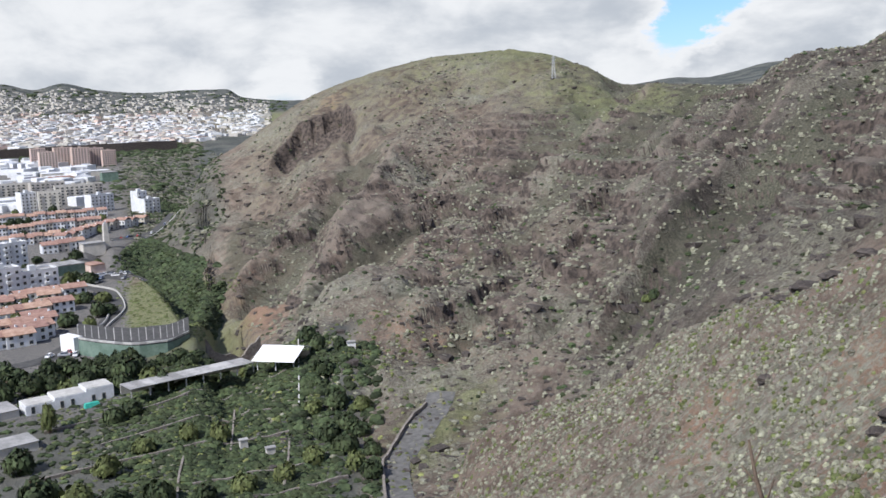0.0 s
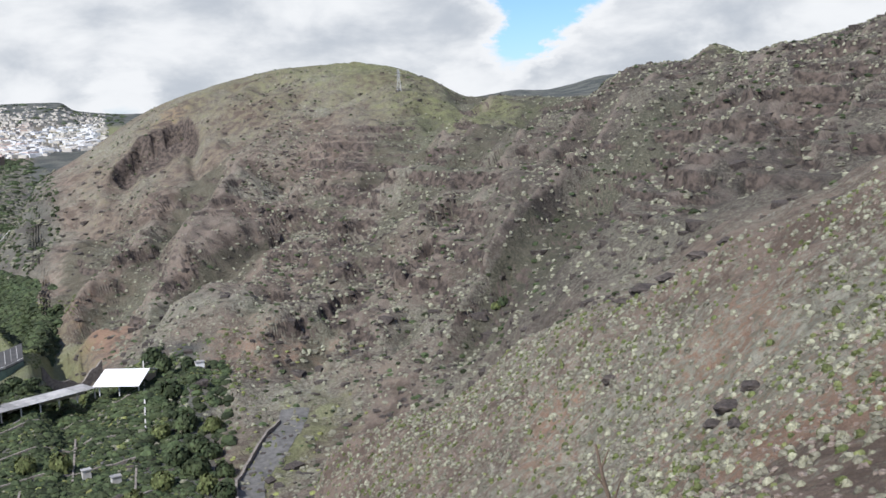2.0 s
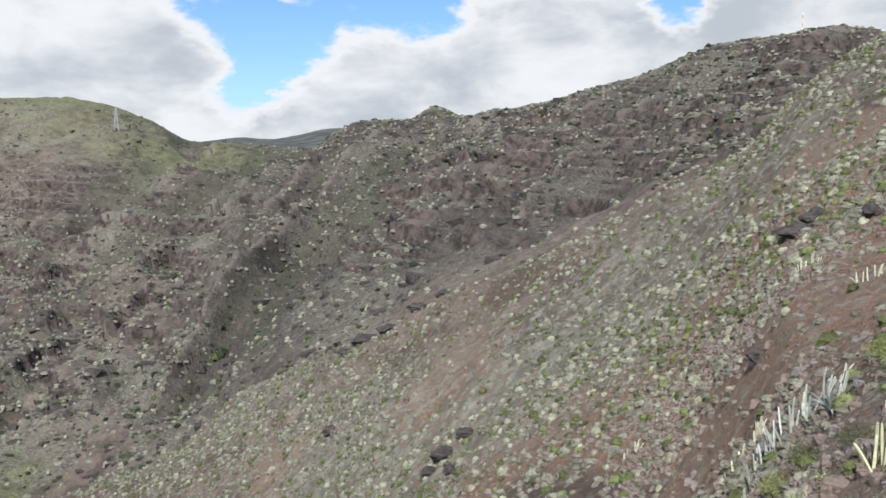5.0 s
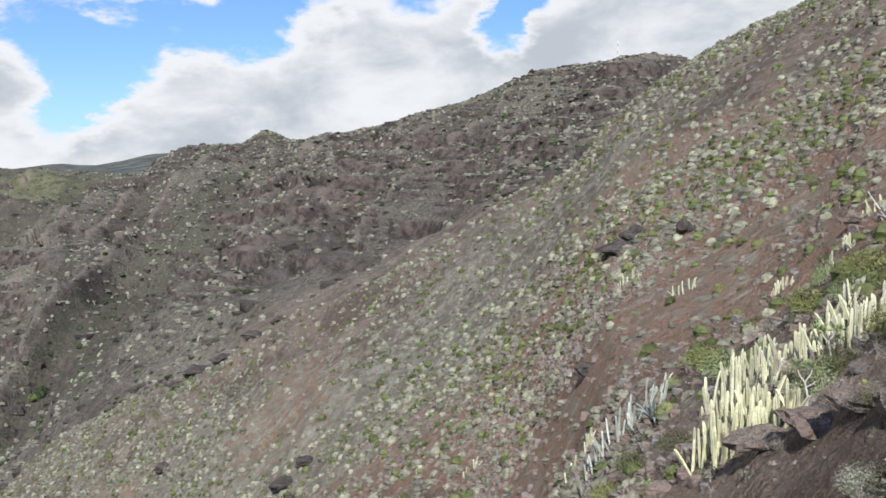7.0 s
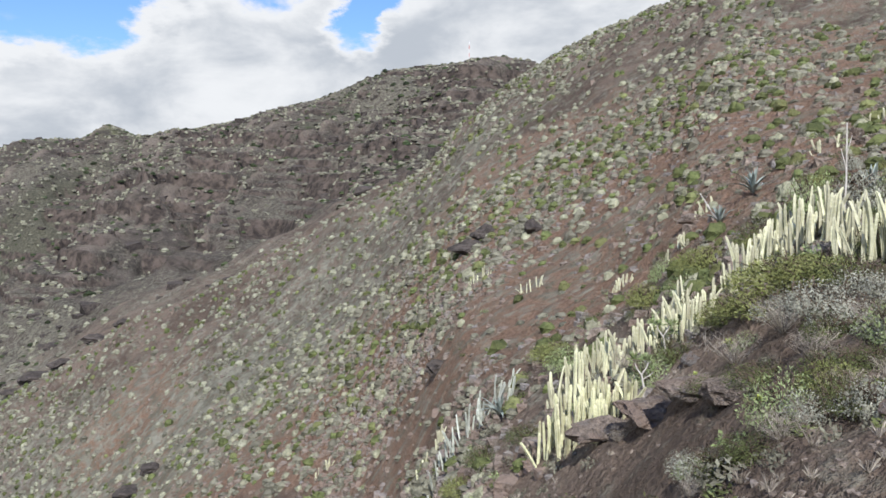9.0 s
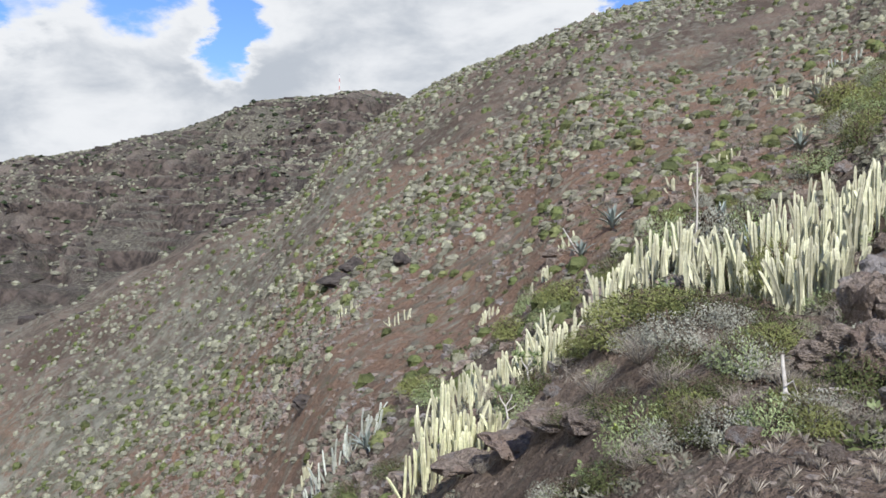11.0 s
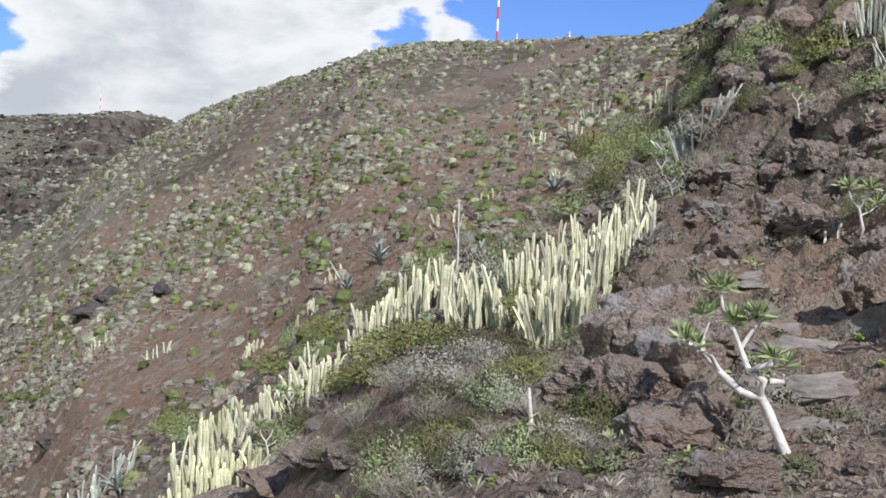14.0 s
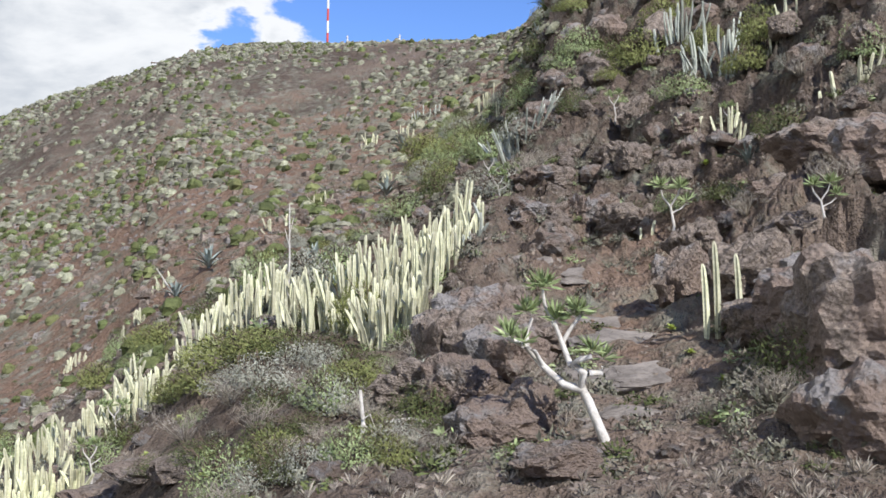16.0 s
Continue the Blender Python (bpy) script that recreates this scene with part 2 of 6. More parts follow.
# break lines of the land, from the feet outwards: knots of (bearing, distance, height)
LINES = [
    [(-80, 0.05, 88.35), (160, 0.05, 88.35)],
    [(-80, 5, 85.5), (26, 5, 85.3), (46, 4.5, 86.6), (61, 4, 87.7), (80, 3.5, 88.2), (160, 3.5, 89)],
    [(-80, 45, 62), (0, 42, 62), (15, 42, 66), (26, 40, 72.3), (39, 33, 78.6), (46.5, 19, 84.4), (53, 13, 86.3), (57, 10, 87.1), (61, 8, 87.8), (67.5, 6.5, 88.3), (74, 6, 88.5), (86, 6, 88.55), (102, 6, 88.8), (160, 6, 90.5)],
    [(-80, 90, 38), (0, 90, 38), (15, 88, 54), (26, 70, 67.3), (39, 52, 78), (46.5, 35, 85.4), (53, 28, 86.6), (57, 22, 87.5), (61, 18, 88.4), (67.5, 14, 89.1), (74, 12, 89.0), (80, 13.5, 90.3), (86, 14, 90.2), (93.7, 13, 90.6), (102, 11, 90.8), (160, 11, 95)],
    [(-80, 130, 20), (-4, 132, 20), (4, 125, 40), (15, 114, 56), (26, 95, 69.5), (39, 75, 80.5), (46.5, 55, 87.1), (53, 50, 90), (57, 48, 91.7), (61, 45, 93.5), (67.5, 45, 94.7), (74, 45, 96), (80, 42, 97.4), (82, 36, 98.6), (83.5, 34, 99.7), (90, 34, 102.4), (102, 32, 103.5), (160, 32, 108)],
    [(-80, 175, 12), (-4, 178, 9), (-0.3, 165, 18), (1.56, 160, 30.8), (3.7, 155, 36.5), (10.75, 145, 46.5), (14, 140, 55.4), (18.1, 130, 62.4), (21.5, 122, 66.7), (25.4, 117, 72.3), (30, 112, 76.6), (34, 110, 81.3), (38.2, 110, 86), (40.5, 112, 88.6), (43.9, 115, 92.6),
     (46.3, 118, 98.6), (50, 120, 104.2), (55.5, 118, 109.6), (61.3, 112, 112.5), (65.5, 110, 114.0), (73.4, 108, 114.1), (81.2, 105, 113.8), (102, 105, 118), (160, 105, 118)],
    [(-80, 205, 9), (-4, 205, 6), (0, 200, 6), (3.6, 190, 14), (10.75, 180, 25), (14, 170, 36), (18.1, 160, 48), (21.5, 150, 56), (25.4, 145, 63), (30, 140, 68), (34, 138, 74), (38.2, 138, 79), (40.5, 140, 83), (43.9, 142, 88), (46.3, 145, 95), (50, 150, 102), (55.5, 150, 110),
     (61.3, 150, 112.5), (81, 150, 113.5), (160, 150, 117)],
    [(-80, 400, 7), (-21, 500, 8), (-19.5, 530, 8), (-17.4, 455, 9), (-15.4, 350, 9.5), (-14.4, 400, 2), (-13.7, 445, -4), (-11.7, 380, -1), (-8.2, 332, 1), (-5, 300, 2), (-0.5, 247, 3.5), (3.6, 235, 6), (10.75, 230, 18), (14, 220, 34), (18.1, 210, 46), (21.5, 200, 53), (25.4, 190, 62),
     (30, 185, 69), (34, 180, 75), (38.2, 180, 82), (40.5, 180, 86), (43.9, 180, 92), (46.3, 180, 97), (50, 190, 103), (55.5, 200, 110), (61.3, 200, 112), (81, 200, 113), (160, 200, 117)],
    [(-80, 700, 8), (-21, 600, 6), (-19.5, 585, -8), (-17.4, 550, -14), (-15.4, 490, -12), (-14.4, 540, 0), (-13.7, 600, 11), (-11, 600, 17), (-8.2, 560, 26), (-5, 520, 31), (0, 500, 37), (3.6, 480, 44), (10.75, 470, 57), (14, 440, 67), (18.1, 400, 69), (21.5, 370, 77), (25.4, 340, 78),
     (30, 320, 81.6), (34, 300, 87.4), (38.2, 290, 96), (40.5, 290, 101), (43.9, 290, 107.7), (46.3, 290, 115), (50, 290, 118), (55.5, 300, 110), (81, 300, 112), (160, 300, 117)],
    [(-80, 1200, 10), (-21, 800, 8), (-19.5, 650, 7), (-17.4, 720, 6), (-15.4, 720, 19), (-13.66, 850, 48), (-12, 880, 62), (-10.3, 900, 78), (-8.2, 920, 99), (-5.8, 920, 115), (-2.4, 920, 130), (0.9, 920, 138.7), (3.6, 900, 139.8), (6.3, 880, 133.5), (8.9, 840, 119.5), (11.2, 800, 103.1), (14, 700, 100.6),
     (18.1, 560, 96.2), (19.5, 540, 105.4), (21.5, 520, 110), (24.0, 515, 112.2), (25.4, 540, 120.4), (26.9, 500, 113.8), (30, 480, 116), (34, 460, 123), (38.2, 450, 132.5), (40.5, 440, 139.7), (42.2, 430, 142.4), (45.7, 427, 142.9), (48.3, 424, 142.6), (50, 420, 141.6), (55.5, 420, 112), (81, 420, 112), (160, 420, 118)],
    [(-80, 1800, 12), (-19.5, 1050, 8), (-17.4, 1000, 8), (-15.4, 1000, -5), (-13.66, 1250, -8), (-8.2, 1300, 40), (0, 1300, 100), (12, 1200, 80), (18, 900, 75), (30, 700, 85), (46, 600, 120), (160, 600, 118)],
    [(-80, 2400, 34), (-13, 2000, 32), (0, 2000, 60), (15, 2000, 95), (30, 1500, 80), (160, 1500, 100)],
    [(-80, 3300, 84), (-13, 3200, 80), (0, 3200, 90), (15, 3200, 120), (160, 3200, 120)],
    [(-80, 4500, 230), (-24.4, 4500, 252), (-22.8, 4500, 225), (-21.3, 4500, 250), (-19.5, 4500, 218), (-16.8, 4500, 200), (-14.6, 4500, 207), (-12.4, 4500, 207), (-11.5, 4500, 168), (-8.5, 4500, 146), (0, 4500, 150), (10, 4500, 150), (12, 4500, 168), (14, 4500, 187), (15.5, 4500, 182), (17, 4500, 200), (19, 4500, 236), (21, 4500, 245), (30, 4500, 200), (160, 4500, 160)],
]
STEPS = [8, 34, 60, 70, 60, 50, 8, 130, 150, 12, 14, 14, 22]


def eased(x, xs, ys):
    """Monotone cubic through the knots."""
    xs, ys, x = np.asarray(xs, float), np.asarray(ys, float), np.asarray(x, float)
    h, d = np.diff(xs), np.diff(ys) / np.diff(xs)
    m = np.concatenate([[d[0]], np.where(d[:-1] * d[1:] > 0, 2 * d[:-1] * d[1:] / np.where(d[:-1] + d[1:] == 0, 1, d[:-1] + d[1:]), 0), [d[-1]]])
    i = np.clip(np.searchsorted(xs, x, side="right") - 1, 0, len(xs) - 2)
    s = np.clip((x - xs[i]) / h[i], 0, 1)
    return (ys[i] * (1 + 2 * s) * (1 - s) ** 2 + m[i] * h[i] * s * (1 - s) ** 2 + ys[i + 1] * s * s * (3 - 2 * s) + m[i + 1] * h[i] * s * s * (s - 1))


def smooth_step(a, b, x):
    s = np.clip((x - a) / (b - a), 0, 1)
    return s * s * (3 - 2 * s)


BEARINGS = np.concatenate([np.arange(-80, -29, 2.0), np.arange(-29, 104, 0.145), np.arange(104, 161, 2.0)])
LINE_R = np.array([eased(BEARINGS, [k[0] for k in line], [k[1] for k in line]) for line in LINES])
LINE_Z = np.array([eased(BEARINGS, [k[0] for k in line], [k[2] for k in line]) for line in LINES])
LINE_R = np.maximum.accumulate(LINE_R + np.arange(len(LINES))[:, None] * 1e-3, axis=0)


def base_height(r, z, d):
    """Heights at the distances d along one bearing, from its break lines."""
    return eased(d, r, z)


# crests of the spurs that run down the far slopes: (bearing, distance) knots, height, half width
SPURS = [
    ([(13.0, 560), (11.5, 520), (7.5, 450), (1.9, 380), (-2.4, 325), (-6.0, 298)], 14.0, 20),
    ([(4.6, 740), (0.75, 660), (-2.7, 560), (-6.2, 480), (-7.0, 410), (-6.8, 350)], 13.0, 22),
    ([(21.4, 500), (18.2, 455), (14.5, 400), (11.0, 330), (8.5, 280)], 9.0, 18),
    ([(31, 440), (28, 360), (24, 290), (20.5, 235)], 7.0, 16),
    ([(-4, 860), (-8.5, 700), (-11, 600), (-12.5, 500)], 10.0, 22),
]


def plan(bearing, distance):
    return np.array([distance * math.sin(radians(bearing)), distance * math.cos(radians(bearing))])


def off_line(x, y, knots):
    """Distance in plan from the points to a line of (bearing, distance) knots."""
    best = np.full(np.shape(x), 1e9)
    for p, q in itertools.pairwise([plan(*k) for k in knots]):
        d = q - p
        s = np.clip(((x - p[0]) * d[0] + (y - p[1]) * d[1]) / (d @ d), 0, 1)
        best = np.minimum(best, np.hypot(x - p[0] - s * d[0], y - p[1] - s * d[1]))
    return best


def blot(b, r, at_b, at_r, half_b, half_r):
    """1 in the middle of a patch of the plan, falling to 0 at its rim."""
    return np.clip(1.25 - 1.25 * np.hypot((b - at_b) / half_b, (r - at_r) / half_r), 0, 1)


def relief(x, y, r, rocky):
    """Roughness of the land on top of the break lines: gullies far off, lumps nearby, broken rock on the outcrop."""
    out = noise.fractal((x * 0.9, y * 0.9, 3.1), 0.85, 2.1, 5 if r < 18 else 2) * 0.19 * min(1, r / 8)
    if rocky > 0:
        out += rocky * (0.3 - abs(noise.fractal((x * 0.75, y * 0.75, 9.1), 0.85, 2.1, 5 if r < 12 else 3))) * 1.35
    if r > 25:
        k = min(1, (r - 25) / 60)
        out += noise.fractal((x * 0.11, y * 0.11, 7.7), 0.9, 2.2, 4 if r < 170 else 2) * 1.25 * k
    if 170 < r < 1300:
        k = min(1, (r - 170) / 150)
        out += (0.28 - abs(noise.fractal((x * 0.013, y * 0.013, 1.3), 1.0, 2.0, 4))) * 17.0 * k
    return out


def lattice_noise(u, v, seed):
    """Smooth noise between -1 and 1 over a plane of random lattice values."""
    table = np.random.default_rng(seed).uniform(-1, 1, (256, 256))
    i, j = np.floor(u).astype(int), np.floor(v).astype(int)
    a, b = u - i, v - j
    a, b = a * a * (3 - 2 * a), b * b * (3 - 2 * b)
    at = lambda p, q: table[(i + p) % 256, (j + q) % 256]
    return (at(0, 0) * (1 - a) + at(1, 0) * a) * (1 - b) + (at(0, 1) * (1 - a) + at(1, 1) * a) * b


def layered(u, v, seed, octaves=4, rough=0.5):
    return sum(rough ** k * lattice_noise(u * 2.03 ** k + 17 * k, v * 2.03 ** k + 5 * k, seed + k) for k in range(octaves))


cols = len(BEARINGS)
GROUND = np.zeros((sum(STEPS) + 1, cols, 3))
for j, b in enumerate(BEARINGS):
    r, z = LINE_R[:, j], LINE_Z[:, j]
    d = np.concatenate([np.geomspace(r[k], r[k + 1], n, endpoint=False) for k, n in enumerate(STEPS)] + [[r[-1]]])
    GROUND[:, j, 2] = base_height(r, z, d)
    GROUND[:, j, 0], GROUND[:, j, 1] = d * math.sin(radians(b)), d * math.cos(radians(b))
GR = np.hypot(GROUND[..., 0], GROUND[..., 1])
GB = np.broadcast_to(BEARINGS, GR.shape)
LEVEL = smooth_step(-13.5, -15.5, GB) * smooth_step(185, 230, GR) * (1 - smooth_step(1500, 1900, GR))
CREST = (smooth_step(0, 130, np.abs(GR - LINE_R[9])) * 0.93 + 0.07) * (1 - smooth_step(42, 50, GB) * (1 - smooth_step(5, 45, np.abs(GR - LINE_R[5]))) * 0.85)
ROCKY = smooth_step(72, 84, GB) * smooth_step(7, 12, GR) * (1 - smooth_step(38, 46, GR)) * (1 - blot(GB, GR, 89, 9, 8, 6))
for knots, height, half in SPURS:
    GROUND[..., 2] += 1.45 * height * np.exp(-np.hypot(off_line(GROUND[..., 0], GROUND[..., 1], knots), 8) / half) * CREST * (1 - smooth_step(540, 720, GR))
rough = np.array([relief(x, y, r, k) for x, y, r, k in zip(GROUND[..., 0].flat, GROUND[..., 1].flat, GR.flat, ROCKY.flat)]).reshape(GR.shape)
GROUND[..., 2] += rough * (1 - 0.97 * LEVEL) * CREST
FAR = smooth_step(5, 80, GR - LINE_R[7]) * (1 - 0.85 * smooth_step(560, 680, GR) * smooth_step(13, 8, GB)) * (1 - smooth_step(1000, 1200, GR)) * (1 - LEVEL) * smooth_step(-16, -13, GB) * (1 - smooth_step(51, 54, GB))
RIM = smooth_step(0, 70, LINE_R[9] - GR)
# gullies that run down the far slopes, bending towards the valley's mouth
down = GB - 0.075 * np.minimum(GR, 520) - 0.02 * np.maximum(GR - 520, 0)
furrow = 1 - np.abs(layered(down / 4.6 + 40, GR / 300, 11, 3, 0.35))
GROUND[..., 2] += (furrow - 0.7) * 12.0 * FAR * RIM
rills = 1 - np.abs(layered(down / 1.3 + 40, GR / 45, 31, 3, 0.5))
GROUND[..., 2] += (rills - 0.7) * 0.8 * FAR * RIM
# beds of harder rock make broken ledges in the far slopes
CLIFF = np.zeros_like(GR)
for thick_bed, share, seed in ((11.0, 0.34, 51), (5.0, 0.44, 61), (2.6, 0.46, 71)):
    bed = GROUND[..., 2] / thick_bed + 0.035 * GROUND[..., 0] / thick_bed + 0.22 * layered(GROUND[..., 0] / 70, GROUND[..., 1] / 70, seed, 3)
    stair = bed - np.floor(bed)
    where = smooth_step(0.02, 0.45, layered(GB / 3.4 + 40, GROUND[..., 2] / 14 + GR / 200, seed + 5, 3)) * FAR * RIM
    GROUND[..., 2] += (smooth_step(0.78, 0.97, stair) - stair) * thick_bed * share * where
    CLIFF = np.maximum(CLIFF, smooth_step(0.72, 0.82, stair) * (1 - smooth_step(0.95, 1.0, stair)) * where)
# the quarried cliff on the flank of the round hill; its shaded face is coloured dark
edge = np.interp(GB, [-10.4, -8.7, -6.4, -4.7], [728, 768, 776, 742]) + 7 * layered(GB * 1.7 + 40, GR * 0, 81, 3)
span = smooth_step(-10.6, -9.0, GB) * (1 - smooth_step(-5.4, -4.6, GB))
GROUND[..., 2] -= 17 * span * smooth_step(-2, 9, edge - GR) * (1 - smooth_step(25, 130, edge - GR))
CLIFF = np.maximum(CLIFF, span * smooth_step(-6, 0, edge - GR) * (1 - smooth_step(12, 34, edge - GR)))


def land(bearing, distance):
    """The height of the ground at a place of the plan."""
    j = np.clip(np.interp(bearing, BEARINGS, np.arange(cols)), 0, cols - 1.001)
    j0, f = int(j), j - int(j)
    return float((1 - f) * np.interp(distance, GR[:, j0], GROUND[:, j0, 2]) + f * np.interp(distance, GR[:, j0 + 1], GROUND[:, j0 + 1, 2]))


def spot(bearing, distance, lift=0.0):
    """A place on the ground."""
    x, y = plan(bearing, distance)
    return Vector((x, y, land(bearing, distance) + lift))


def sheet(name, grid, material):
    n, m = grid.shape[:2]
    index = np.arange(n * m).reshape(n, m)
    quads = np.stack([index[:-1, :-1], index[:-1, 1:], index[1:, 1:], index[1:, :-1]], -1).reshape(-1, 4)[:, ::-1]
    data = bpy.data.meshes.new(name)
    data.vertices.add(n * m)
    data.vertices.foreach_set("co", grid.reshape(-1))
    data.loops.add(quads.size)
    data.loops.foreach_set("vertex_index", quads.reshape(-1))
    data.polygons.add(len(quads))
    data.polygons.foreach_set("loop_start", np.arange(0, quads.size, 4))
    data.polygons.foreach_set("loop_total", np.full(len(quads), 4))
    data.polygons.foreach_set("use_smooth", np.ones(len(quads), bool))
    data.update(calc_edges=True)
    data.materials.append(material)
    return new(name, data)


# what covers the ground: red = fresh grass, green = bare red soil, blue = paved or built on
grass = (0.24 * smooth_step(540, 680, GR) * smooth_step(14, 9, GB) * smooth_step(-14, -11, GB) * (1 - smooth_step(1000, 1200, GR)) + blot(GB, GR, 7, 850, 7, 200) * 0.25 + blot(GB, GR, 2, 880, 14, 260) * 0.22 + blot(GB, GR, -15.5, 390, 5, 130) + blot(GB, GR, -18, 420, 3, 90) + blot(GB, GR, -10.5, 3000, 4, 900) + blot(GB, GR, 16, 4200, 10, 1200) * 0.35 + blot(GB, GR, 1.0, 255, 4, 40) * 0.5
         + blot(GB, GR, 12, 620, 9, 120) * 0.5 + blot(GB, GR, 30, 490, 9, 40) * 0.7 + blot(GB, GR, -2, 228, 3, 30) * 0.6 + blot(GB, GR, -14, 240, 18, 110) * 0.25)
bare = (blot(GB, GR, 26, 75, 7, 30) + blot(GB, GR, 30, 62, 6, 20) * 0.7 + blot(GB, GR, 52, 45, 22, 30) * 0.25 + blot(GB, GR, 48, 50, 14, 34) + blot(GB, GR, 36, 60, 6, 22) * 0.4 + blot(GB, GR, 68, 42, 18, 30) + blot(GB, GR, -2, 310, 9, 40) * 0.25 + blot(GB, GR, -6.5, 800, 2.0, 60) * 0.3 + blot(GB, GR, 88, 14, 16, 12) * 0.2 + blot(GB, GR, 16, 100, 4, 20) * 0.5 + blot(GB, GR, -11, 420, 3, 90) * 0.5)
paved = LEVEL * smooth_step(-17.5, -19.5, GB) * smooth_step(255, 300, GR) * (1 - blot(GB, GR, -16, 400, 4, 140)) * 0.8
cover = np.stack([np.clip(grass, 0, 1), np.clip(bare, 0, 1), np.clip(paved, 0, 1), np.ones_like(grass)], -1)
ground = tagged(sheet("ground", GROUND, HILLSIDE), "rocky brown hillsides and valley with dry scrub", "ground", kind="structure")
# dark volcanic ground, with the far slopes' dimmer light put into its tone
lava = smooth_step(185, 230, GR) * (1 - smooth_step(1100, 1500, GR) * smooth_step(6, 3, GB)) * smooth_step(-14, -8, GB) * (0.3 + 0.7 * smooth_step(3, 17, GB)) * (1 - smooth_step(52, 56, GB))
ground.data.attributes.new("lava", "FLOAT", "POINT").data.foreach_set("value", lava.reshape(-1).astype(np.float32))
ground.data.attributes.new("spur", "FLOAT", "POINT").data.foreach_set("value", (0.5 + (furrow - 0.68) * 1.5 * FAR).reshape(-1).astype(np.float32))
ground.data.attributes.new("cliff", "FLOAT", "POINT").data.foreach_set("value", CLIFF.reshape(-1).astype(np.float32))
# distant woods, gorge shade put in as colour, darker ground behind hill and gardens
ground.data.attributes.new("woodland", "FLOAT", "POINT").data.foreach_set("value", (smooth_step(3250, 3700, GR) * smooth_step(30, 26, GB) + 0.6 * smooth_step(-12.4, -13.8, GB) * smooth_step(540, 640, GR) * smooth_step(-19.8, -18.6, GB) * (1 - smooth_step(1850, 1950, GR)) + 0.9 * smooth_step(980, 1100, GR) * (1 - smooth_step(2300, 2600, GR)) * smooth_step(-14.6, -13.6, GB) * smooth_step(-6, -8, GB) + 0.85 * smooth_step(180, 200, GR) * (1 - smooth_step(318, 335, GR)) * smooth_step(-4.5, -6.5, GB)).reshape(-1).astype(np.float32))
ground.data.attributes.new("cover", "FLOAT_COLOR", "POINT").data.foreach_set("color", cover.reshape(-1).astype(np.float32))

# ---- building blocks ----
rng = np.random.default_rng(7)


def mesh_of(name, verts, faces, material, smooth=False):
    data = bpy.data.meshes.new(name)
    verts, faces = np.asarray(verts, np.float32), np.asarray(faces, np.int32)
    k = faces.shape[1]
    data.vertices.add(len(verts))
    data.vertices.foreach_set("co", verts.reshape(-1))
    data.loops.add(faces.size)
    data.loops.foreach_set("vertex_index", faces.reshape(-1))
    data.polygons.add(len(faces))
    data.polygons.foreach_set("loop_start", np.arange(0, faces.size, k))
    data.polygons.foreach_set("loop_total", np.full(len(faces), k))
    data.polygons.foreach_set("use_smooth", np.full(len(faces), smooth))
    data.update(calc_edges=True)
    data.materials.append(material)
    return data


def thing(name, at, turn=0.0, size=1.0, label="", category="", group="", kind=""):
    ob = new(name)
    ob.matrix_basis = Matrix.Translation(at) @ Matrix.Rotation(turn, 4, "Z") @ Matrix.Diagonal((size, size, size, 1))
    return tagged(ob, label, category, group, kind)


def put_part(name, data, parent, m=None, label=""):
    ob = new(name, data)
    ob.parent = parent
    if m is not None:
        ob.matrix_basis = m
    return tagged(ob, label)


def part(name, bm, material, parent, label="", smooth=False):
    data = bpy.data.meshes.new(name)
    bm.to_mesh(data)
    bm.free()
    for p in data.polygons:
        p.use_smooth = smooth
    data.materials.append(material)
    return put_part(name, data, parent, None, label)


def box(bm, x0, x1, y0, y1, z0, z1, lean=0.0):
    """A box; lean narrows its top."""
    vs = [bm.verts.new((x + (lean if x == x0 else -lean) * k, y + (lean if y == y0 else -lean) * k, z)) for k, z in ((0, z0), (1, z1)) for x, y in ((x0, y0), (x1, y0), (x1, y1), (x0, y1))]
    for f in ((3, 2, 1, 0), (4, 5, 6, 7), (0, 1, 5, 4), (1, 2, 6, 5), (2, 3, 7, 6), (3, 0, 4, 7)):
        bm.faces.new([vs[i] for i in f])
    return vs


def tube(points, radii, sides=6):
    """Vertices and quads of a tapered limb along points, closed to a tip."""
    pts = [Vector(p) for p in points]
    verts, faces = [], []
    for i, p in enumerate(pts):
        d = (pts[min(i + 1, len(pts) - 1)] - pts[max(i - 1, 0)]).normalized()
        u = d.orthogonal().normalized()
        v = d.cross(u)
        for k in range(sides):
            a = 2 * math.pi * k / sides
            verts.append(p + (u * math.cos(a) + v * math.sin(a)) * radii[i])
    for i in range(len(pts) - 1):
        for k in range(sides):
            faces.append((i * sides + k, i * sides + (k + 1) % sides, (i + 1) * sides + (k + 1) % sides, (i + 1) * sides + k))
    return [tuple(v) for v in verts], faces


def joined(pieces):
    verts, faces, n = [], [], 0
    for v, f in pieces:
        verts.append(np.asarray(v, float).reshape(-1, 3))
        faces.append(np.asarray(f, int) + n)
        n += len(v)
    return np.concatenate(verts), np.concatenate(faces)


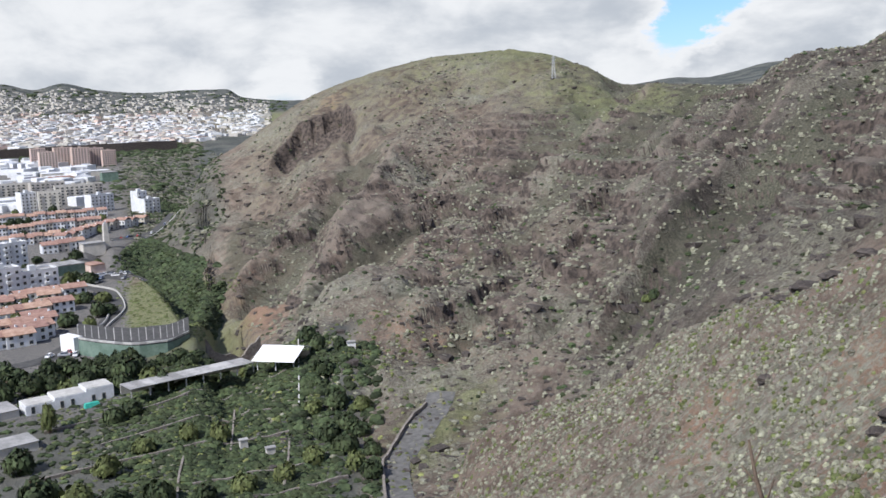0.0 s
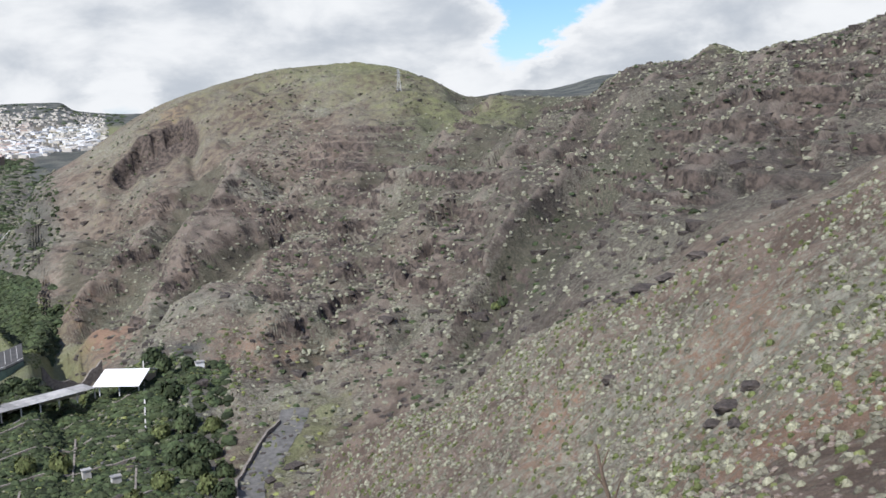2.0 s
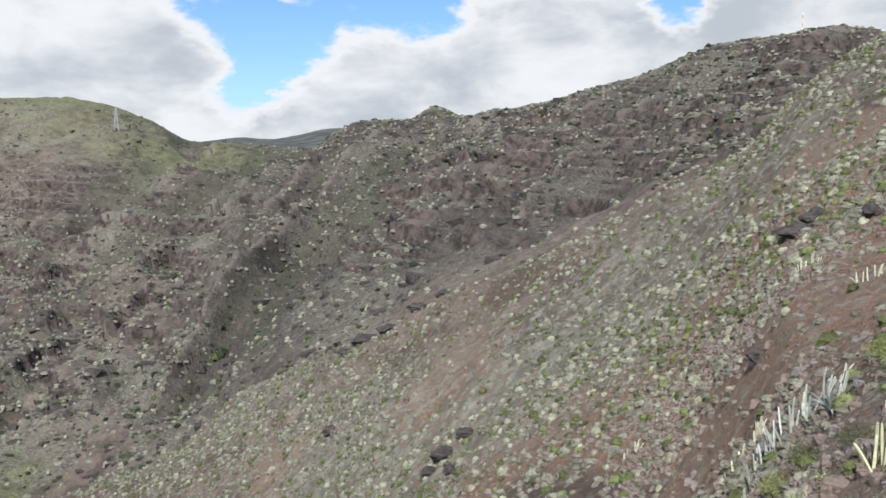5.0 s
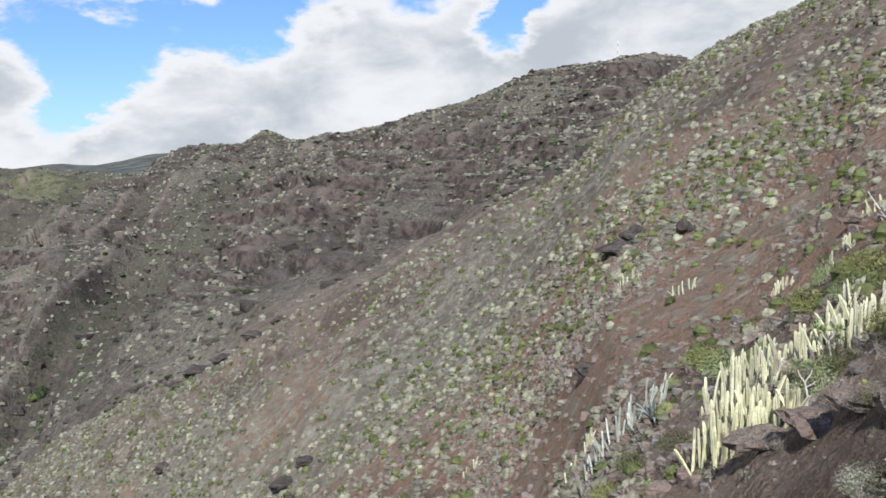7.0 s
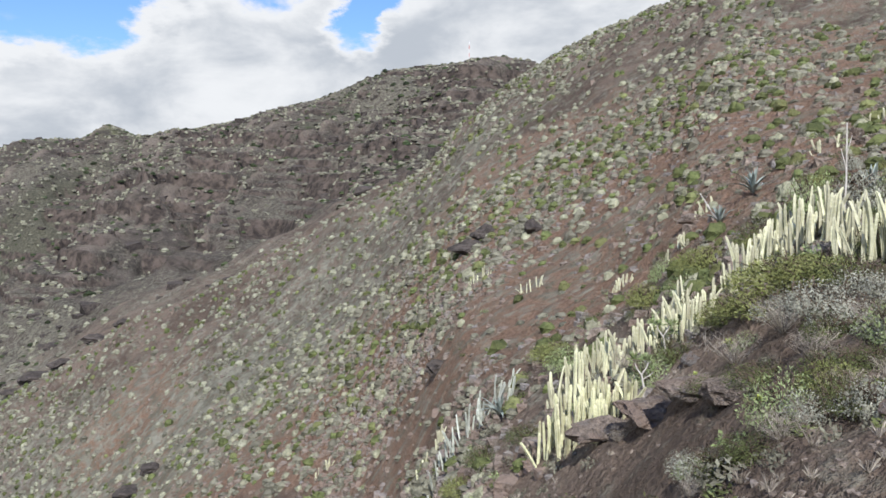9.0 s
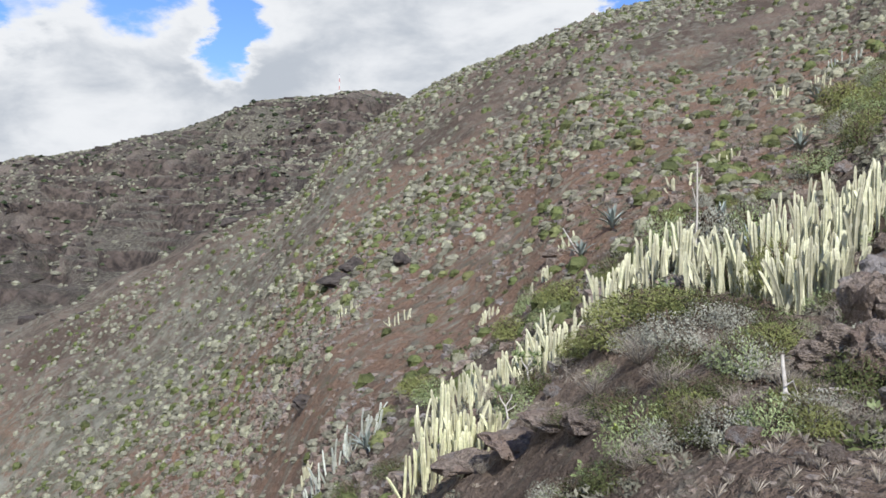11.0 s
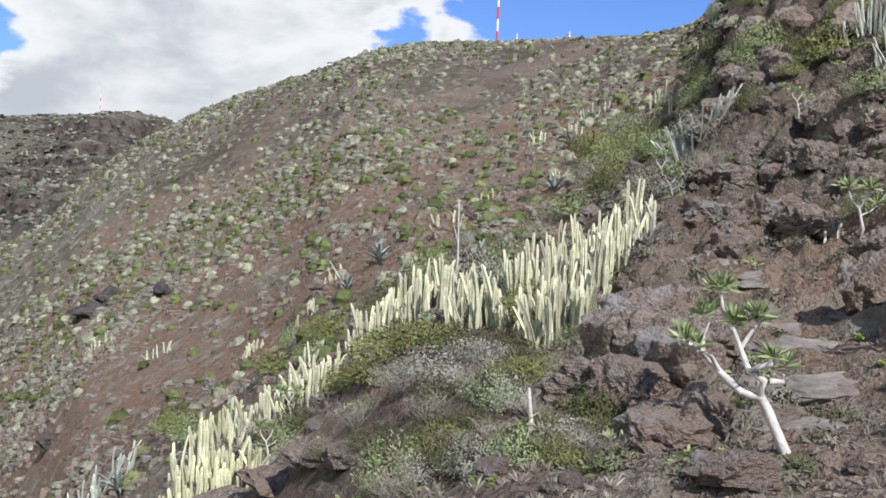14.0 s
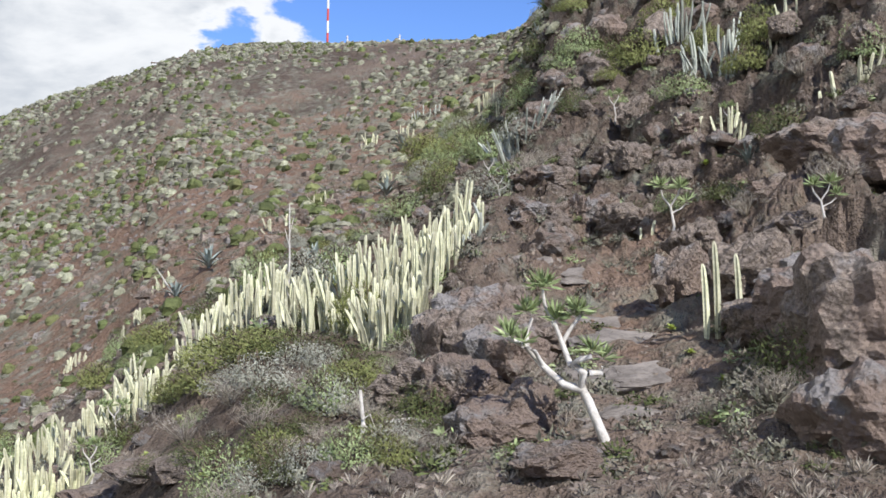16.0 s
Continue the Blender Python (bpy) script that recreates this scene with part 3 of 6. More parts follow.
def leafy(n, leaf, squash=0.75, long=1.0, inner=0.7, up=0.0, seed=0):
    """A crown of n small leaf clumps over a dome of radius 1, uneven and with gaps."""
    g = np.random.default_rng(seed)
    d = g.normal(size=(n, 3))
    d[:, 2] = np.abs(d[:, 2]) * 0.9 - 0.12
    d /= np.linalg.norm(d, axis=1, keepdims=True)
    lobes = g.normal(size=(5, 3))
    lobes[:, 2] = np.abs(lobes[:, 2])
    lobes /= np.linalg.norm(lobes, axis=1, keepdims=True)
    lobe = np.max(d @ lobes.T, axis=1)
    rad = (inner + (1 - inner) * g.random(n) ** 0.5) * (0.78 + 0.3 * np.clip(lobe, 0, 1) ** 3)
    c = d * rad[:, None] * (1, 1, squash)
    u = np.cross(d, g.normal(size=(n, 3)))
    u /= np.linalg.norm(u, axis=1, keepdims=True)
    v = np.cross(d, u) + d * (0.5 * g.normal(size=(n, 1)) + up)
    v /= np.linalg.norm(v, axis=1, keepdims=True)
    s = leaf * (0.6 + 0.8 * g.random((n, 1)))
    u, v = u * s, v * s * long
    verts = np.stack([c - u * 0.5 - v, c + u * 0.7 - v * 0.2, c + u * 0.3 + v, c - u * 0.8 + v * 0.3], 1).reshape(-1, 3)
    return verts, np.arange(4 * n).reshape(n, 4)


def lumps(n, seed):
    """A low-poly angular stone of radius about 1, as quads."""
    g = np.random.default_rng(seed)
    grid = [(-1, -1, -1), (1, -1, -1), (1, 1, -1), (-1, 1, -1), (-1, -1, 1), (1, -1, 1), (1, 1, 1), (-1, 1, 1)]
    v = np.array(grid, float) * 0.62 * (0.55 + 0.7 * g.random((8, 3)))
    return v, np.array([(3, 2, 1, 0), (4, 5, 6, 7), (0, 1, 5, 4), (1, 2, 6, 5), (2, 3, 7, 6), (3, 0, 4, 7)])


def strewn(name, templates, places, material, label, category, smooth=False):
    """One mesh of kind stuff: templates copied to places of (x, y, z, width, height, turn)."""
    places = np.asarray(places, float)
    groups = np.array_split(places, len(templates))
    pieces = []
    for (tv, tf), pl in zip(templates, groups):
        if not len(pl):
            continue
        tv, tf = np.asarray(tv, float), np.asarray(tf, int)
        c, s = np.cos(pl[:, 5])[:, None], np.sin(pl[:, 5])[:, None]
        x = (tv[None, :, 0] * c - tv[None, :, 1] * s) * pl[:, 3:4] + pl[:, 0:1]
        y = (tv[None, :, 0] * s + tv[None, :, 1] * c) * pl[:, 3:4] + pl[:, 1:2]
        z = tv[None, :, 2] * pl[:, 4:5] + pl[:, 2:3]
        v = np.stack([x, y, z], -1).reshape(-1, 3)
        f = (tf[None] + (np.arange(len(pl)) * len(tv))[:, None, None]).reshape(-1, tf.shape[1])
        pieces.append((v, f))
    v, f = joined(pieces)
    return tagged(new(name, mesh_of(name, v, f, material, smooth)), label, category, kind="stuff")


def sow(n, b0, b1, r0, r1, keep=lambda b, r: 1.0, power=2.0):
    """n places (bearing, distance) strewn over a sector of the plan, clumped; power 2 is even in area, less favours near ground."""
    out = []
    while len(out) < n:
        b = rng.uniform(b0, b1)
        r = (r0 ** power + rng.random() * (r1 ** power - r0 ** power)) ** (1 / power)
        x, y = plan(b, r)
        if rng.random() < keep(b, r) * np.clip(0.6 + 0.9 * noise.noise((x / (4 + r / 12), y / (4 + r / 12), 4.4)), 0.05, 1):
            out.append((b, r))
    return out


def planted(spots, w0, w1, tall=(1.1, 1.5), sink=0.12):
    rows = []
    for b, r in spots:
        p = spot(b, r)
        w = rng.uniform(w0, w1) * rng.uniform(0.7, 1.15)
        h = w * rng.uniform(*tall)
        rows.append((p.x, p.y, p.z - sink * h, w, h, rng.uniform(0, 6.28)))
    return rows


def dome(seed, sides, rises, leaves=0, leaf=0.07):
    """A lumpy dome of dense growth with an uneven skin, and small leaf clumps standing out of it."""
    g = np.random.default_rng(seed)
    verts, faces = [], []
    lobes = [Vector(v).normalized() for v in g.normal(size=(6, 3))]
    for i, e in enumerate(rises):
        for k in range(sides):
            a = 6.2832 * (k + 0.5 * (i % 2)) / sides
            d = Vector((math.cos(a) * math.cos(e), math.sin(a) * math.cos(e), math.sin(e)))
            q = 0.72 + 0.3 * max(0, max(d.dot(v) for v in lobes)) ** 3 + g.uniform(-0.07, 0.09)
            verts.append((q * d.x, q * d.y, q * d.z * 0.85))
    for i in range(len(rises) - 1):
        faces += [(sides * i + k, sides * i + (k + 1) % sides, sides * i + sides + (k + 1) % sides, sides * i + sides + k) for k in range(sides)]
    skin = (np.array(verts), np.array(faces))
    return joined([leafy(leaves, leaf, 0.85, 1.6, 0.86, 0.9, seed), skin]) if leaves else skin


# ---- scrub of the hillsides ----
DOME = [dome(i, 10, (-0.2, 0.2, 0.6, 1.0, 1.5), 46, 0.075) for i in range(6)]
SMALL = [dome(10 + i, 7, (-0.2, 0.35, 0.9, 1.5), 12, 0.11) for i in range(6)]
TINY = [dome(20 + i, 6, (-0.2, 0.6, 1.45)) for i in range(8)]
CHIP = [lumps(1, 30 + i) for i in range(8)]

EDGE = lambda b: float(np.interp(b, BEARINGS, LINE_R[5]))
near_slope = lambda b, r: float(r < EDGE(b) + 2)
bright = lambda b, r: float(r < EDGE(b) + 2) * float(np.clip(0.45 + blot(b, r, 20, 110, 14, 40) + 0.1 * blot(b, r, 40, 70, 14, 50) + 0.8 * blot(b, r, 52, 95, 12, 40), 0, 1))
strewn("pale_scrub", DOME, planted(sow(520, 0, 84, 20, 78, bright, 1.8), 0.19, 0.4), PALE_LEAF, "pale grey-green rounded spurge bushes on the hillside", "bushes")
strewn("grey_scrub", SMALL, planted(sow(2800, 0, 84, 18, 120, near_slope, 1.6), 0.14, 0.34, (0.8, 1.2)), GREY_LEAF, "dull grey-green low scrub on the hillside", "bushes")
strewn("green_scrub", SMALL, planted(sow(620, 2, 86, 24, 160, near_slope, 1.8), 0.18, 0.42), OLIVE_LEAF, "yellow-green leafy bushes on the hillside", "bushes")
strewn("olive_scrub", SMALL, planted(sow(900, 2, 86, 18, 150, near_slope, 1.6), 0.2, 0.46), GREEN_LEAF, "dark olive-green bushes on the hillside", "bushes")
strewn("loose_stones", CHIP, planted(sow(8000, 0, 86, 14, 160, near_slope, 1.3), 0.08, 0.34, (0.6, 1.1), 0.2), STONE, "angular brown volcanic stones on the slope", "stones")
strewn("upper_pale_scrub", SMALL, planted(sow(3000, 0, 83, 60, 168, near_slope, 2.0), 0.21, 0.46), MID_LEAF, "pale spurge bushes on the upper hillside", "bushes")
strewn("upper_grey_scrub", TINY, planted(sow(5500, 0, 84, 40, 168, near_slope, 1.9), 0.2, 0.5), GREY_LEAF, "grey-green scrub on the upper hillside", "bushes")
hollow = lambda b, r: 1.0
strewn("ramp_grey_scrub", SMALL, planted(sow(700, 38, 48, 11, 44, hollow, 1.2), 0.1, 0.26, (0.7, 1.2)), GREY_LEAF, "low grey scrub on the steep shoulder", "bushes")
strewn("ramp_pale_scrub", DOME, planted(sow(90, 38, 48, 13, 48, hollow, 1.4), 0.1, 0.25), PALE_LEAF, "pale rounded bushes on the steep shoulder", "bushes")
strewn("ramp_stones", CHIP, planted(sow(3000, 37, 49, 10, 48, hollow, 1.1), 0.05, 0.24, (0.5, 1.0), 0.2), STONE, "broken stones on the steep shoulder", "stones")
strewn("hollow_pale_scrub", DOME, planted(sow(150, 38, 68, 17, 62, hollow, 1.7), 0.15, 0.33), PALE_LEAF, "pale rounded bushes in the hollow of the hillside", "bushes")
strewn("hollow_grey_scrub", SMALL, planted(sow(900, 36, 70, 15, 62, hollow, 1.4), 0.1, 0.28, (0.7, 1.2)), GREY_LEAF, "low grey scrub in the hollow of the hillside", "bushes")
strewn("hollow_green_scrub", DOME, planted(sow(110, 38, 70, 16, 62, hollow, 1.5), 0.16, 0.36), OLIVE_LEAF, "yellow-green bushes in the hollow of the hillside", "bushes")
strewn("hollow_olive_scrub", SMALL, planted(sow(420, 38, 70, 15, 62, hollow, 1.4), 0.14, 0.4), GREEN_LEAF, "olive-green bushes in the hollow of the hillside", "bushes")
strewn("hollow_stones", CHIP, planted(sow(3500, 36, 72, 13, 62, hollow, 1.3), 0.05, 0.26, (0.5, 1.0), 0.2), STONE, "broken stones in the hollow of the hillside", "stones")
strewn("upper_olive_scrub", TINY, planted(sow(2200, 0, 84, 50, 168, near_slope, 2.0), 0.2, 0.46), GREEN_LEAF, "olive-green bushes on the upper hillside", "bushes")
strewn("far_outcrops", CHIP, planted(sow(900, -13, 52, 190, 800), 1.4, 3.8, (0.35, 0.75), 0.2), SHADE_BASALT, "dark rock outcrops and shaded hollows in the far slopes", "rocks")
far_slope = lambda b, r: float(smooth_step(-13, -8, b) * (0.5 + 0.5 * smooth_step(760, 420, r)) * (1 - 0.5 * smooth_step(780, 860, r)))
strewn("far_pale_scrub", TINY, planted(sow(5600, -12, 54, 185, 830, lambda b, r: far_slope(b, r) * (0.3 + 0.7 * float(blot(b, r, 14, 440, 40, 240))), 1.6), 0.45, 1.15), MID_LEAF, "pale spurge bushes scattered over the far slopes", "bushes")
strewn("far_dark_scrub", TINY, planted(sow(11000, -13, 54, 180, 900, far_slope, 1.6), 0.6, 1.6, (0.5, 0.8)), GREY_LEAF, "dull scrub scattered over the far slopes", "bushes")
strewn("far_green_scrub", TINY, planted(sow(5200, -13, 54, 200, 900, far_slope, 1.7), 0.6, 1.7, (0.5, 0.9)), DARK_LEAF, "dark green bushes scattered over the far slopes", "bushes")
strewn("far_boulders", CHIP, planted(sow(6000, -13, 54, 180, 800, far_slope, 1.6), 0.5, 1.9, (0.5, 1.0), 0.25), SHADE_BASALT, "dark rocks sticking out of the far slopes", "stones")

# ---- the rocky path and the plants beside it ----


def beside(bearing, distance, right=0.0, ahead=0.0):
    """Bearing and distance of a place some metres to the right of and beyond another, as seen from the path."""
    b = radians(bearing)
    x = distance * math.sin(b) + right * math.cos(b) + ahead * math.sin(b)
    y = distance * math.cos(b) - right * math.sin(b) + ahead * math.cos(b)
    return math.degrees(math.atan2(x, y)), math.hypot(x, y)


def stem_mesh(seed, material, bend):
    """A ribbed candelabra stem, 1 m tall, with a rounded tip."""
    g = np.random.default_rng(seed)
    ribs = 5 if seed % 3 else 4
    rows = [(0, 0.7), (0.12, 0.95), (0.4, 1.0), (0.7, 0.97), (0.9, 0.9), (0.97, 0.68), (1.0, 0.2)]
    lean = g.normal(size=2) * 0.05
    verts, faces = [], []
    for z, w in rows:
        curve = bend * (1 - (1 - z) ** 2.5)
        wob = 1 + 0.08 * math.sin(z * 17 + seed)
        for k in range(ribs * 2):
            a = math.pi * k / ribs + 0.25 * z
            rad = 0.0235 * w * wob * (1.15 if k % 2 else 0.66)
            verts.append((rad * math.cos(a) + curve + lean[0] * z * z, rad * math.sin(a) + lean[1] * z * z, z))
    n = ribs * 2
    for i in range(len(rows) - 1):
        faces += [(i * n + k, i * n + (k + 1) % n, (i + 1) * n + (k + 1) % n, (i + 1) * n + k) for k in range(n)]
    return mesh_of("stem", verts, faces, material)


STEMS = {m.name: [stem_mesh(s, m, bend) for s, bend in ((0, 0.0), (1, 0.02), (2, 0.05), (3, 0.1), (4, 0.03), (5, 0.16))] for m in (STEM, STEM_YELLOW, STEM_GREY)}


def spurge(bearing, distance, stems, low, high, wide, deep, material, label, fan=0.05, thick=1.0):
    """A clump of candelabra spurge: upright ribbed stems that rise side by side from the ground."""
    home = spot(bearing, distance)
    clump = thing("candelabra_spurge", home, label=label, category="succulent", group="candelabra spurges")
    for _ in range(int(stems * 1.3)):
        u, v = rng.uniform(-1, 1), rng.uniform(-1, 1)
        b, r = beside(bearing, distance, u * wide / 2, v * deep / 2)
        at = spot(b, r, -0.05) - home
        h = (low + (high - low) * rng.random() ** 0.8) * (1 - 0.3 * abs(u) ** 2) * rng.choice([1, 1, 0.85, 0.6])
        kinds = STEMS[material.name]
        data = kinds[int(rng.integers(0, 5 if fan < 0.1 else 6))]
        away = radians(90 - bearing) - math.pi / 2
        tilt = Matrix.Rotation(away, 4, "Z") @ Matrix.Rotation(u * fan + rng.normal() * 0.03, 4, "Y") @ Matrix.Rotation(-v * fan + rng.normal() * 0.03, 4, "X") @ Matrix.Rotation(rng.uniform(0, 6.28), 4, "Z")
        w = thick * rng.uniform(0.75, 1.2)
        put_part("stem", data, clump, Matrix.Translation(at) @ tilt @ Matrix.Diagonal((w, w, h, 1)))
    return clump


CREAM, YELLOWISH, GREYISH = "cream candelabra spurge with upright ribbed stems", "yellowish candelabra spurge in a dense upright clump", "grey-green candelabra spurge with spreading stems"
TALL = "tall cream candelabra spurge clump beside the rocks"
for row in ((74.3, 12.4, 38, 0.5, 1.05, 1.0, 0.7), (72.6, 12.9, 14, 0.5, 0.95, 0.8, 0.5), (73.5, 13.9, 36, 0.6, 1.25, 1.1, 0.9), (75.7, 13.6, 34, 0.6, 1.2, 1.0, 0.9), (74.1, 15.6, 34, 0.8, 1.5, 1.4, 0.9), (76.8, 14.9, 28, 0.6, 1.3, 1.0, 0.8), (78.0, 14.2, 12, 0.5, 0.95, 0.6, 0.5)):
    spurge(*row, STEM, TALL, thick=1.2)
spurge(79.0, 13.9, 7, 0.3, 0.55, 0.5, 0.3, STEM_GREY, "grey candelabra spurge at the rock's edge")
for row in ((69.6, 13.8, 28, 0.6, 1.05, 1.1, 1.0), (71.6, 13.4, 22, 0.7, 1.2, 0.7, 0.9), (66.4, 15.4, 36, 0.6, 0.95, 1.0, 0.8), (64.9, 16.6, 34, 0.6, 1.0, 1.0, 0.8), (62.8, 15.6, 32, 0.55, 0.95, 0.8, 0.7),
            (57.4, 16.2, 36, 0.5, 0.9, 1.3, 0.8), (58.6, 15.4, 18, 0.45, 0.8, 0.7, 0.5), (59.4, 14.9, 26, 0.5, 0.85, 0.9, 0.6), (53.2, 16.9, 32, 0.6, 1.0, 1.2, 0.8), (55.0, 16.3, 10, 0.5, 0.9, 0.6, 0.4)):
    spurge(*row, STEM, CREAM, thick=1.1)
for row in ((53.6, 13.7, 30, 0.6, 0.9, 0.9, 0.7), (52.2, 14.5, 24, 0.6, 0.9, 0.8, 0.7), (55.0, 13.0, 16, 0.5, 0.8, 0.6, 0.5)):
    spurge(*row, STEM_YELLOW, YELLOWISH, thick=1.1)
spurge(46.6, 21.0, 40, 0.45, 0.85, 1.9, 1.0, STEM_GREY, GREYISH, 0.2)
spurge(44.2, 24.0, 12, 0.4, 0.7, 0.8, 0.5, STEM, CREAM)
spurge(79.3, 44, 14, 0.7, 1.1, 1.4, 0.6, STEM, CREAM, thick=1.2)
spurge(80.6, 35.5, 18, 0.7, 1.15, 1.2, 0.6, STEM, CREAM, thick=1.1)
spurge(75.4, 51, 12, 0.6, 0.9, 1.5, 0.6, STEM_GREY, GREYISH, 0.15, 1.2)
spurge(72.0, 45, 9, 0.5, 0.8, 0.8, 0.5, STEM, CREAM, thick=1.2)
spurge(74.2, 44, 9, 0.5, 0.9, 0.8, 0.5, STEM, CREAM, thick=1.2)
spurge(77.6, 28, 7, 0.4, 0.6, 0.5, 0.4, STEM, CREAM)
spurge(81.5, 20.4, 40, 0.65, 1.0, 1.1, 0.5, STEM_GREY, "blue-grey spurge with a fan of spreading stems", 0.55, 0.9)
spurge(90.7, 21.4, 18, 0.7, 1.05, 1.0, 0.5, STEM_GREY, GREYISH, 0.3)
spurge(93.0, 19.6, 24, 0.7, 1.15, 1.4, 0.5, STEM_GREY, GREYISH, 0.2)
spurge(97.4, 18.6, 26, 0.7, 1.05, 1.5, 0.6, STEM, CREAM, 0.12)
spurge(91.2, 17.4, 10, 0.35, 0.65, 0.6, 0.3, STEM, CREAM, 0.15)
spurge(93.4, 15.8, 9, 0.35, 0.65, 0.6, 0.3, STEM, CREAM, 0.15)
spurge(100.3, 14.6, 12, 0.35, 0.6, 0.6, 0.4, STEM, CREAM, 0.15)
for b, r, n, h, w in ((58.4, 24.5, 12, 0.5, 0.8), (60.2, 27, 9, 0.45, 0.7), (46.9, 40, 9, 0.7, 0.9), (66.8, 27, 8, 0.5, 0.7), (55.4, 26, 8, 0.5, 0.6), (50.2, 34, 7, 0.6, 0.8), (69.4, 31, 8, 0.5, 0.7), (73.5, 33, 7, 0.5, 0.6), (70.5, 8.6, 1, 0.26, 0.1), (37.5, 42, 8, 0.7, 0.9), (89.0, 13.8, 2, 0.3, 0.3)):
    spurge(b, r, n, h * 0.7, h, w, w * 0.6, STEM, "small pale candelabra spurge on the slope", 0.12)
# three single stems in a hollow of the rock
trio = thing("candelabra_spurge", spot(93.5, 9.4), label="three tall cream spurge stems in a dark rock hollow", category="succulent", group="candelabra spurges")
for right, ahead, h in ((0.0, 0.0, 0.96), (-0.1, -0.06, 0.74), (0.2, 0.12, 0.76)):
    b, r = beside(93.5, 9.4, right, ahead)
    put_part("stem", STEMS[STEM.name][1], trio, Matrix.Translation(spot(b, r, -0.03) - trio.location) @ Matrix.Diagonal((1.15, 1.15, h, 1)))


def rock_mesh(seed, fine=4, cuts=18):
    """A block of lava with broken flat faces and a pitted skin."""
    g = np.random.default_rng(seed)
    bm = bmesh.new()
    bmesh.ops.create_icosphere(bm, subdivisions=fine, radius=1.0)
    normals = [Vector(n / np.linalg.norm(n)) for n in g.normal(size=(cuts, 3))]
    depth = g.uniform(0.48, 0.85, cuts)
    off = Vector(g.normal(size=3) * 10)
    for v in bm.verts:
        p = v.co.copy()
        s = min([1.0] + [float(d) / max(1e-3, p.dot(n)) for n, d in zip(normals, depth) if p.dot(n) > 1e-3])
        p = p * s
        v.co = p * (1.08 - 0.34 * abs(noise.fractal(p * 1.9 + off, 0.8, 2.0, 6)) + 0.12 * noise.fractal(p * 4.5 + off, 0.8, 2.0, 4))
    data = bpy.data.meshes.new("rock")
    bm.to_mesh(data)
    bm.free()
    for poly in data.polygons:
        poly.use_smooth = False
    data.materials.append(STONE)
    return data


ROCKS = [rock_mesh(s) for s in range(6)]
SMALL_ROCKS = [rock_mesh(20 + s, 3) for s in range(6)]
WORN = plain("worn_slab", (0.12, 0.104, 0.09), (0.27, 0.238, 0.208), 1.5, 0.9, 0.04)
SLABS = [rock_mesh(60 + s, 3) for s in range(4)]
for data in SLABS:
    data.materials[0] = WORN
SHADE_ROCKS = [rock_mesh(40 + s, 3) for s in range(3)]
for data in SHADE_ROCKS:
    data.materials[0] = SHADE_BASALT


def boulder(bearing, distance, w, d, h, turn=0.0, sink=0.3, label="brown volcanic boulder beside the path", tip=0.0, pitch=0.0):
    at = spot(bearing, distance, h * (0.5 - sink))
    ob = new("boulder", (ROCKS if w > 0.65 and distance < 20 else SMALL_ROCKS)[int(rng.integers(0, 6))])
    ob.matrix_basis = Matrix.Translation(at) @ Matrix.Rotation(radians(-bearing), 4, "Z") @ Matrix.Rotation(pitch, 4, "X") @ Matrix.Rotation(radians(turn), 4, "Z") @ Matrix.Rotation(tip, 4, "Y") @ Matrix.Diagonal((w * 0.62, d * 0.62, h * 0.62, 1))
    return tagged(ob, label, "rock", "boulders")


# the outcrop under the path and the blocks around it: bearing, distance, width, depth, height, turn
BIG = "large rugged red-brown lava outcrop with dark hollows"
for row in ((77.4, 9.4, 0.8, 0.9, 0.9, 10), (79.2, 9.2, 1.0, 0.9, 1.0, -15), (81.2, 8.7, 0.9, 0.9, 0.8, 25), (79.0, 10.4, 1.0, 1.0, 0.8, 40), (81.0, 11.0, 0.7, 1.5, 0.9, 5), (82.4, 9.6, 0.7, 0.9, 0.7, 60), (76.0, 8.4, 0.7, 0.8, 0.45, 60), (80.0, 7.4, 0.8, 0.7, 0.5, 35), (82.5, 7.6, 0.6, 0.6, 0.5, 5),
            (78.2, 8.0, 0.7, 0.6, 0.5, 85), (84.5, 6.4, 0.7, 0.5, 0.3, 15), (100.6, 7.9, 1.2, 1.0, 1.1, 10), (101.5, 6.8, 0.9, 0.8, 0.9, 40), (96.0, 9.2, 0.9, 0.7, 0.6, 20), (97.8, 8.8, 1.0, 0.8, 0.8, -25), (95.2, 10.2, 1.0, 0.8, 0.9, 35), (94.4, 11.2, 0.8, 0.8, 0.9, 0), (91.2, 11.0, 0.8, 0.6, 0.9, 30), (92.2, 12.3, 0.9, 0.7, 0.8, 60),
            (98.4, 11.2, 1.3, 0.9, 0.9, 15), (99.6, 10.0, 1.2, 0.9, 0.9, 50), (96.8, 12.6, 1.2, 0.9, 0.8, -20), (98.6, 13.0, 1.4, 0.9, 0.8, 30), (101.6, 12.0, 1.4, 1.0, 1.0, 10)):
    boulder(*row, label=BIG)
